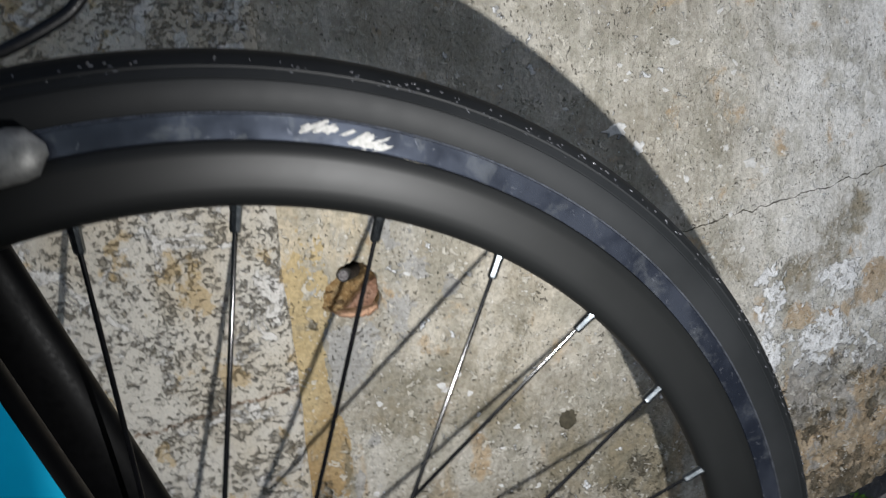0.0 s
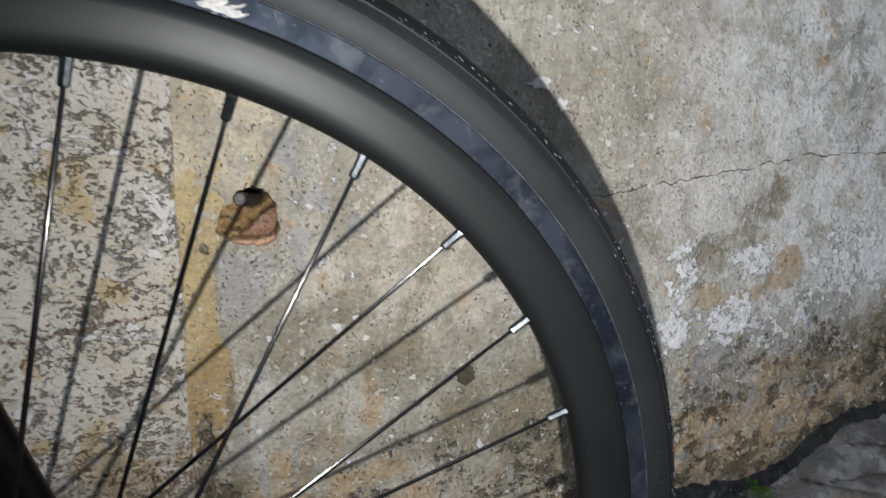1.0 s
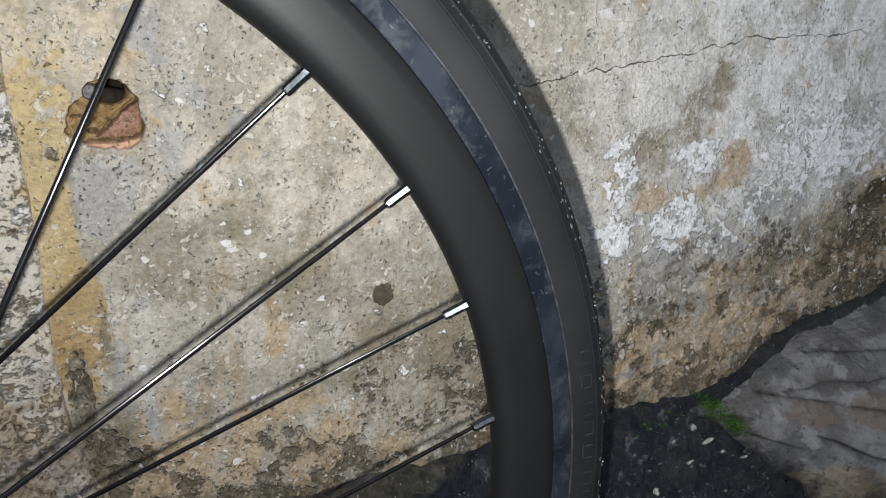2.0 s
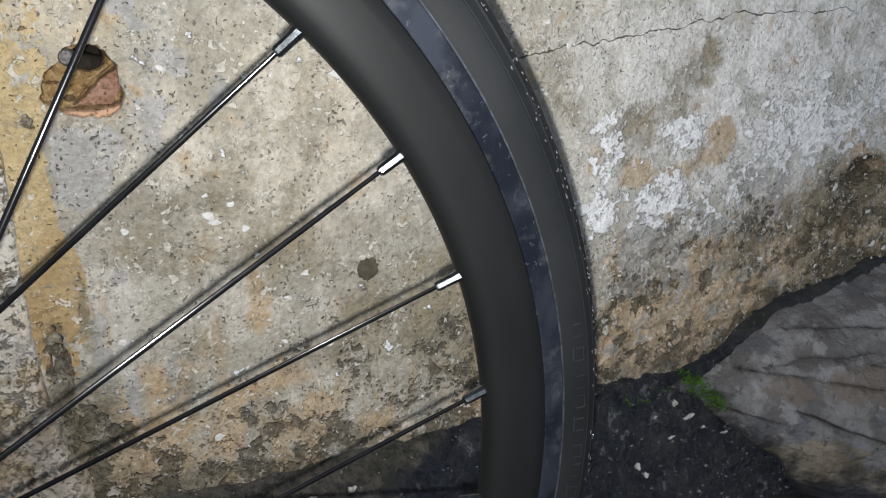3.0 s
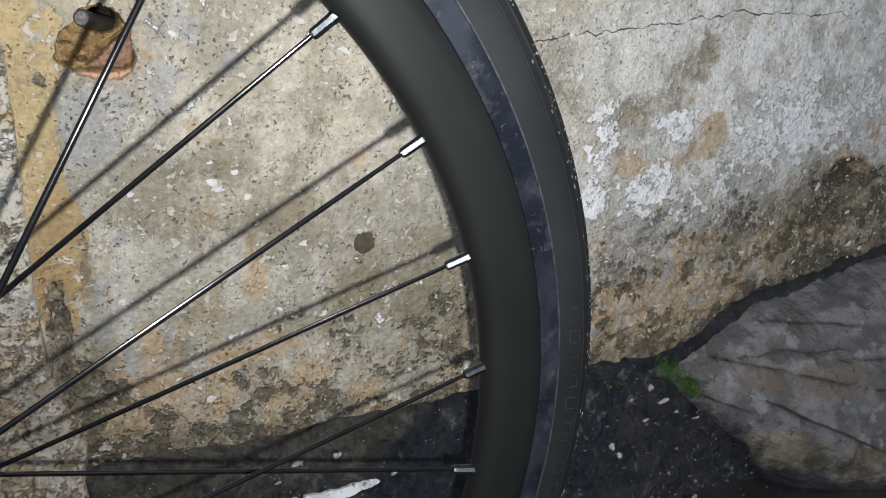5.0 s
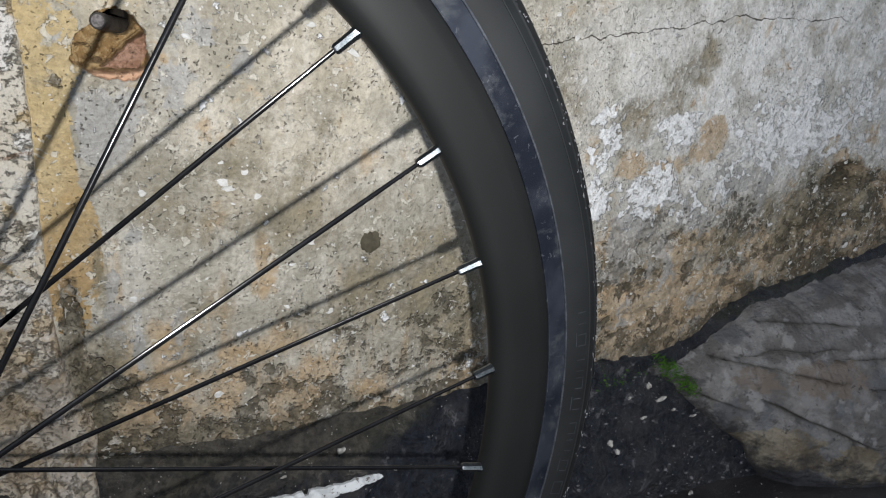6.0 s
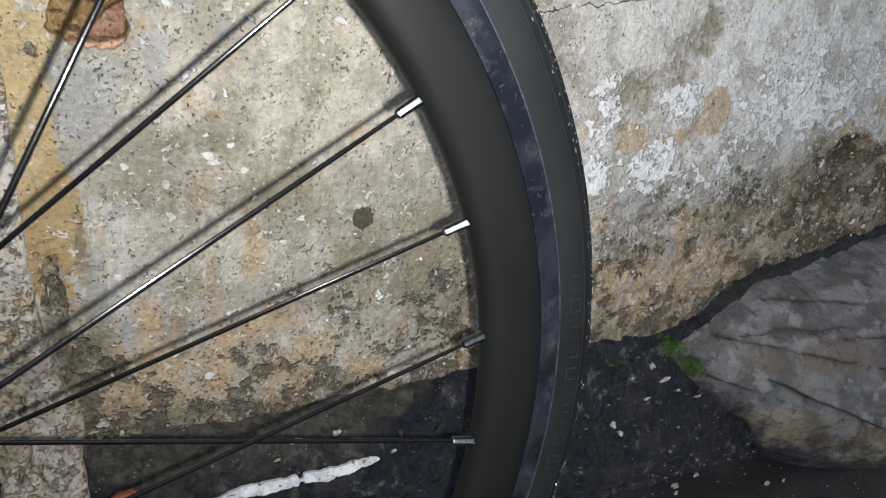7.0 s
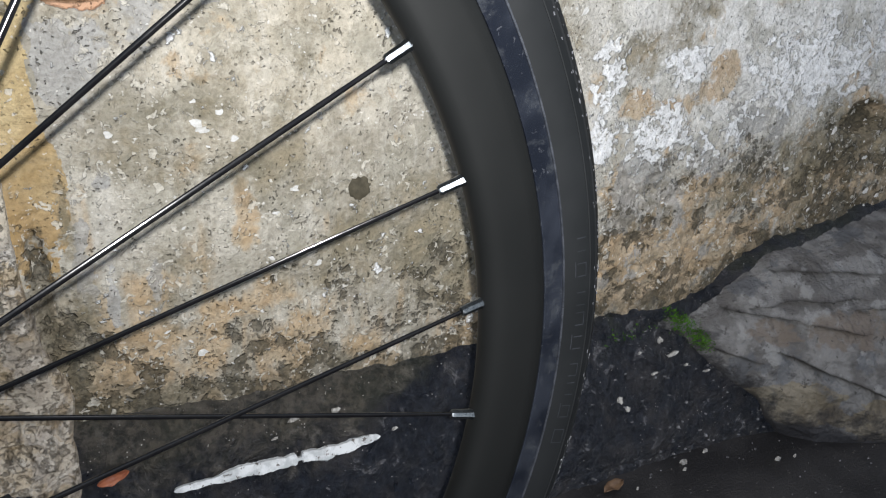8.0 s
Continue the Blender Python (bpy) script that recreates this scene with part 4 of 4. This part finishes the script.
        tube(bm, [tip - d * 0.002, tip + d * 0.0005, tip + d * 0.0012, tip + d * 0.0030, tip + d * 0.0034, tip + d * 0.0118, tip + d * 0.0128],
             [0.0030, 0.0030, 0.0028, 0.0027, 0.0025, 0.0024, 0.0018], 8)
        part("nipple", bm, SILVER, wheel, "silver spoke nipple", 30)
    # worn sticker left on the brake track
    rng = random.Random(21)
    bm = bmesh.new()
    for k in range(17):
        t = rng.random()
        a = radians(79.0 - 6.4 * t)
        r = 0.3045 + 0.0082 * min(max(0.15 + 0.9 * (0.35 + 0.3 * math.sin(5.2 * t)) + rng.uniform(-0.25, 0.25), 0), 1)
        c = HUB + Vector((r * math.cos(a), -0.01078, r * math.sin(a)))
        tang, rad = Vector((math.sin(a), 0, -math.cos(a))), Vector((math.cos(a), 0, math.sin(a)))
        chip_mesh(bm, c, (tang + 0.5 * rad).normalized(), (rad - 0.5 * tang).normalized(), Vector((0, -1, 0)), rng.uniform(0.0030, 0.0080), rng.uniform(0.0006, 0.0017), 0.00010, rng, 11)
    part("rim_sticker", bm, STICKER, wheel, "torn remains of a whitish sticker")
    # fork: two blades that meet in a crown over the tyre, cyan on their outer faces
    for side in (-1, 1):
        black, cyan = bmesh.new(), bmesh.new()
        rows_b, rows_c = [], []
        for z in np.linspace(0.345, 0.735, 22):
            lead = -0.0405 - 0.342 * (z - 0.53)
            f = float(ease(0.34, 0.50, z))
            chord, th = 0.026 + 0.024 * f, 0.0075 + 0.0030 * f
            y0 = side * (0.0475 - 0.008 * float(ease(0.64, 0.73, z)))
            loop = []
            for k in range(28):
                w = 2 * math.pi * k / 28
                cx, cy = math.cos(w), math.sin(w)
                px = lead - chord / 2 + chord / 2 * math.copysign(abs(cx) ** 0.75, cx)
                loop.append(black.verts.new((px, y0 + th * math.copysign(abs(cy) ** 0.75, cy), z)))
            rows_b.append(loop)
            strip = []
            for q in np.linspace(0.095, 0.93, 10):
                v = 2 * q - 1
                w = math.copysign(min(abs(v), 1) ** (1 / 0.75), v)
                py = th * max(1 - w * w, 0) ** 0.375 + 0.0005
                strip.append(cyan.verts.new((lead - chord * q, y0 + side * py, z)))
            for v in [(p.co.x, p.co.y - side * 0.0012) for p in reversed(strip)]:
                strip.append(cyan.verts.new((v[0], v[1], z)))
            rows_c.append(strip)
        for bm, rows in ((black, rows_b), (cyan, rows_c)):
            n = len(rows[0])
            for p, q in zip(rows, rows[1:]):
                for j in range(n):
                    bm.faces.new((p[j], p[(j + 1) % n], q[(j + 1) % n], q[j]))
            bm.faces.new(rows[0][::-1])
            bm.faces.new(rows[-1])
        blade = part("fork_blade", black, FORK_BLACK, bike, "gloss black fork blade", 40)
        part("blade_panel", cyan, FORK_CYAN, blade, "bright cyan painted outer panel", 40)
    bm = bmesh.new()
    for k, (x, z) in enumerate(((-0.137, 0.740), )):
        tube(bm, [(x, -0.052, z), (x, -0.040, z + 0.010), (x, 0, z + 0.014), (x, 0.040, z + 0.010), (x, 0.052, z)], [0.016, 0.024, 0.026, 0.024, 0.016], 16)
        tube(bm, [(x, 0.0, z + 0.01), (x - 0.05, 0.0, z + 0.16)], [0.020, 0.018], 20)
    part("fork_crown", bm, FORK_BLACK, bike, "gloss black fork crown and steerer")
    # brake: arm, holder and pad pressed near the track
    bm = bmesh.new()
    tube(bm, [(-0.105, -0.034, 0.752), (-0.100, -0.038, 0.715), (-0.085, -0.036, 0.672), (-0.078, -0.030, 0.645)], [0.009, 0.009, 0.008, 0.007], 12, True, 0.6)
    arm = part("brake_arm", bm, PAD_GREY, bike, "grey alloy brake arm")
    bm = bmesh.new()
    pts, rad = [], []
    for q in np.linspace(0, 1, 13):
        a = radians(96.4 + 11 * q)
        pts.append(HUB + Vector((0.3072 * math.cos(a), -0.0195, 0.3072 * math.sin(a))))
        e = min(q, 1 - q)
        rad.append(0.0098 * math.sqrt(max(1 - (1 - min(e / 0.16, 1)) ** 2, 0.04)))
    tube(bm, pts, rad, 14, True, 0.55)
    part("brake_pad", bm, PAD_GREY, arm, "scuffed grey brake pad holder")
    bm = bmesh.new()
    pts = [HUB + Vector((0.3072 * math.cos(radians(a)), -0.0140, 0.3072 * math.sin(radians(a)))) for a in np.linspace(96.8, 107, 9)]
    tube(bm, pts, [0.004] + [0.0062] * 7 + [0.004], 10, True, 0.45)
    part("pad_block", bm, PAD_RUBBER, arm, "black rubber brake block")
    # brake cable in its sheath
    bm = bmesh.new()
    ctrl = [Vector(v) for v in ((-0.104, -0.033, 0.712), (-0.078, -0.031, 0.676), (-0.052, -0.030, 0.6735), (-0.0265, -0.030, 0.6832), (-0.0125, -0.030, 0.6945), (0.002, -0.030, 0.722), (0.008, -0.028, 0.78), (-0.004, -0.02, 0.86), (-0.05, -0.01, 0.93))]
    pts = []
    for k in range(len(ctrl) - 1):
        p0, p1, p2, p3 = ctrl[max(k - 1, 0)], ctrl[k], ctrl[k + 1], ctrl[min(k + 2, len(ctrl) - 1)]
        for s in range(8):
            t = s / 8
            pts.append(0.5 * (2 * p1 + (p2 - p0) * t + (2 * p0 - 5 * p1 + 4 * p2 - p3) * t * t + (3 * p1 - p0 - 3 * p2 + p3) * t ** 3))
    tube(bm, pts, [0.0024] * len(pts), 12)
    part("brake_cable", bm, CABLE_BLACK, bike, "black brake cable sheath")


# ---- small things on the wall and the ground ----
def build_small_things():
    rng = random.Random(33)
    # lime flakes that cling to the wall
    bm = bmesh.new()
    out = Vector((0, -1, 0))
    for k in range(420):
        if k < 130:
            x, z = rng.uniform(0.30, 0.80), rng.uniform(0.46, 0.72)
        elif k < 330:
            x, z = rng.uniform(0.45, 1.05), rng.uniform(0.22, 0.48)
        else:
            x, z = rng.uniform(0.13, 0.45), rng.uniform(0.18, 0.55)
        if math.hypot(x - 0.1325, z - 0.487) < 0.034:
            continue
        big = rng.random() ** 4
        w = 0.0010 + 0.0055 * big
        y = WALL_Y + float(wall_face(np.array([x]), np.array([z]))[0])
        tilt = rng.uniform(-0.8, 0.8)
        right, up = Vector((math.cos(tilt), 0, math.sin(tilt))), Vector((-math.sin(tilt), 0, math.cos(tilt)))
        chip_mesh(bm, Vector((x, y - 0.0003, z)), right, up, out, w, w * rng.uniform(0.4, 0.9), 0.0004, rng, 9)
    tagged(part("lime_flake", bm, WHITE_CHIP), "white lime flakes clinging to the plaster", "paint flake", kind="stuff")
    for x, z, w, h in ((0.391, 0.594, 0.014, 0.007), (0.414, 0.575, 0.007, 0.008), (0.541, 0.547, 0.009, 0.007), (0.560, 0.537, 0.006, 0.005), (0.592, 0.576, 0.004, 0.004), (0.695, 0.598, 0.008, 0.009),
                       (0.455, 0.668, 0.007, 0.004), (0.512, 0.566, 0.0035, 0.004), (0.208, 0.380, 0.006, 0.0028)):
        bm = bmesh.new()
        y = WALL_Y + float(wall_face(np.array([x]), np.array([z]))[0])
        chip_mesh(bm, Vector((x, y - 0.0003, z)), Vector((1, 0, 0)), Vector((0, 0, 1)), out, w, h, 0.0010, rng, 14)
        tagged(part("paint_chip", bm, WHITE_CHIP), "white paint chip clinging to the plastered wall", "paint chip", "paint chips on the wall")
    bm = bmesh.new()
    y = WALL_Y + float(wall_face(np.array([0.3283]), np.array([0.3240]))[0])
    chip_mesh(bm, Vector((0.3283, y - 0.0008, 0.3240)), Vector((1, 0, 0)), Vector((0, 0, 1)), out, 0.0092, 0.0092, 0.0007, rng, 26, 0.92)
    tagged(part("mortar_plug", bm, OLIVE_MORTAR), "round olive-grey mortar plug set in the wall", "mortar plug")
    # conduit stub in the hole
    bm = bmesh.new()
    a, b = Vector((0.1460, WALL_Y + 0.040, 0.4935)), Vector((0.1255, WALL_Y - 0.007, 0.5025))
    tube(bm, [a, a.lerp(b, 0.5), a.lerp(b, 0.97), b], [0.0056, 0.0056, 0.0056, 0.0052], 20)
    stub = tagged(part("conduit_stub", bm, ROD), "dark plastic conduit stub in the broken hole", "pipe")
    bm = bmesh.new()
    d = (b - a).normalized()
    tube(bm, [b - d * 0.001, b + d * 0.0004], [0.0044, 0.0041], 20)
    part("end_fill", bm, ROD_END, stub, "pale mortar-filled pipe end")
    def on_foot(x, z):
        s = min(z / float(foot_top(np.array([x]))[0]), 0.99)
        return Vector((x, float(skirt_y(np.array([s * 0.137]), np.array([x]))[0]), z))

    slope_out = Vector((0, -0.87, 0.49))
    slope_up = Vector((0, 0.49, 0.87))
    # spilled stroke of white paint along the foot of the wall
    bm = bmesh.new()
    n = 110
    rows = []
    for k in range(n + 1):
        t = k / n
        x = 0.160 + 0.176 * t
        cap = max(0.0, 1 - (1 - min(t * 22, 1)) ** 2) ** 0.5 * max(0.0, 1 - (1 - min((1 - t) * 6, 1)) ** 2) ** 0.5
        width = 0.0054 * cap * (0.55 + 0.45 * float(ease(0.17, 0.27, t))) * (0.30 if 0.565 < t < 0.60 else 1)
        width *= 0.72 + 0.56 * float(fbm(np.array([x]), np.array([0.0]), 0.010, 131, 4)[0])
        mid = 0.1010 - 0.001 * t + 0.006 * (float(fbm(np.array([x]), np.array([0.3]), 0.05, 132, 2)[0]) - 0.5)
        row = []
        rag = [0.62 + 0.76 * float(fbm(np.array([x]), np.array([h]), 0.006, 133, 3)[0]) for h in (0.5, 0.9)]
        for q in (-1, -0.8, 0, 0.8, 1):
            p = on_foot(x, mid) + slope_up * (width * q * rag[q > 0]) + slope_out * (0.0068 if abs(q) < 0.9 else 0.0030)
            row.append(bm.verts.new(p))
        rows.append(row)
    for p, q in zip(rows, rows[1:]):
        for j in range(4):
            bm.faces.new((p[j], p[j + 1], q[j + 1], q[j]))
    tagged(part("paint_spill", bm, PAINT_WHITE), "long smear of dried white paint on the wall foot", "paint spill")
    # pale grit on the foot of the wall and on the ground
    for x, z, w, h in ((0.684, 0.103, 0.0100, 0.0034), (0.671, 0.118, 0.004, 0.006), (0.653, 0.091, 0.005, 0.003), (0.726, 0.080, 0.005, 0.0024), (0.640, 0.112, 0.003, 0.002), (0.700, 0.090, 0.003, 0.002), (0.264, 0.128, 0.006, 0.004), (0.300, 0.128, 0.005, 0.004),
                       (0.602, 0.075, 0.004, 0.005), (0.610, 0.066, 0.003, 0.005), (0.352, 0.104, 0.004, 0.002), (0.245, 0.118, 0.004, 0.002)):
        bm = bmesh.new()
        chip_mesh(bm, on_foot(x, z) + slope_out * 0.0045, Vector((0.94, -0.16, 0.3)).normalized(), slope_up, slope_out, w, h * 0.8, 0.0014, rng, 9)
        tagged(part("lime_crumb", bm, CRUMB), "pale lime crumb on the black foot of the wall", "crumb", "crumbs by the wall")
    for x, y, w in ((0.675, 0.198, 0.006), (0.712, 0.203, 0.004), (0.778, 0.159, 0.0045), (0.668, 0.188, 0.003), (0.80, 0.155, 0.0025), (0.60, 0.185, 0.002)):
        bm = bmesh.new()
        chip_mesh(bm, Vector((x, y, 0.0008)), Vector((1, 0.2, 0)).normalized(), Vector((-0.2, 1, 0)).normalized(), Vector((0, 0, 1)), w, w * 0.6, 0.0025, rng, 10)
        tagged(part("lime_crumb", bm, CRUMB), "pale lime crumb on the dark ground", "crumb", "crumbs by the wall")

    bm = bmesh.new()
    for k in range(330):
        x = rng.uniform(0.10, 0.80) if k % 3 else rng.gauss(0.67, 0.05)
        z = rng.uniform(0.004, 0.13) if k % 4 else abs(rng.gauss(0, 0.012))
        w = 0.0005 + 0.0021 * rng.random() ** 4
        chip_mesh(bm, on_foot(x, z) + slope_out * 0.004, Vector((0.9, -0.2, rng.uniform(-0.5, 0.5))).normalized(), slope_up, slope_out, w, w * rng.uniform(0.4, 0.9), 0.0012, rng, 7)
    for k in range(150):
        w = 0.0005 + 0.0016 * rng.random() ** 3
        chip_mesh(bm, Vector((rng.uniform(0.45, 1.05), rng.uniform(0.02, 0.20), 0.0004)), Vector((1, 0.2, 0)).normalized(), Vector((-0.2, 1, 0)).normalized(), Vector((0, 0, 1)), w, w * 0.7, 0.0010, rng, 7)
    tagged(part("grit", bm, GRIT), "fine grey grit scattered over the wall foot and ground", "grit", kind="stuff")

    def leaf(centre, right, up, out, length, width, material, label):
        bm = bmesh.new()
        rows = []
        for k in range(13):
            t = k / 12
            w = width * math.sin(math.pi * min(t * 0.96 + 0.02, 1)) ** 0.8 * (1 + 0.12 * math.sin(17 * t))
            row = []
            for q in (-1, -0.5, 0, 0.5, 1):
                lift = 0.0020 + 0.0028 * abs(q) ** 2 + 0.0012 * math.sin(9 * t + q)
                row.append(bm.verts.new(centre + right * (length * (t - 0.5)) + up * (w * q) + out * lift))
            rows.append(row)
        for p, q in zip(rows, rows[1:]):
            for j in range(4):
                bm.faces.new((p[j], p[j + 1], q[j + 1], q[j]))
        ob = part("leaf", bm, material)
        mod = ob.modifiers.new("thickness", "SOLIDIFY")
        mod.thickness = 0.0005
        tagged(ob, label, "leaf")

    leaf(Vector((0.577, 0.196, 0)), Vector((0.97, 0.2, 0)), Vector((-0.2, 0.97, 0)), Vector((0, 0, 1)), 0.030, 0.007, LEAF, "small curled dry brown leaf on the dark ground")
    leaf(Vector((0.119, 0.259, 0.122)) + slope_out * 0.006, Vector((1, 0, 0.25)).normalized(), slope_up, slope_out, 0.024, 0.005, LEAF_RED, "small orange-red leaf scrap on the wall foot")
    # moss in the corner beside the mortar
    bm = bmesh.new()
    rng2 = random.Random(55)
    for k in range(900):
        t = rng2.random()
        x = 0.694 + 0.040 * t + rng2.gauss(0, 0.005)
        z = 0.136 - 0.030 * t + rng2.gauss(0, 0.005)
        if k > 860:
            x, z = 0.625 + rng2.gauss(0, 0.014), 0.130 + rng2.gauss(0, 0.003)
        p = on_foot(x, z) + slope_out * rng2.uniform(0.001, 0.011)
        d = Vector((rng2.gauss(0, 0.5), -0.8 + rng2.gauss(0, 0.4), 0.7 + rng2.gauss(0, 0.4))).normalized()
        s = d.cross(Vector((rng2.gauss(0, 1), rng2.gauss(0, 1), rng2.gauss(0, 1)))).normalized()
        l, w = rng2.uniform(0.0025, 0.0055), rng2.uniform(0.0006, 0.0011)
        e = d.cross(s) * w * 0.6
        v = [bm.verts.new(p - s * w), bm.verts.new(p + s * w), bm.verts.new(p + e), bm.verts.new(p + d * l)]
        bm.faces.new((v[0], v[1], v[3]))
        bm.faces.new((v[1], v[2], v[3]))
        bm.faces.new((v[2], v[0], v[3]))
    tagged(part("moss", bm, MOSS), "bright green moss tuft in the wall corner", "moss", kind="stuff")


build_ground()
build_wall()
build_skirt()
build_limewash_layer()
build_mound()
build_bicycle()
build_small_things()
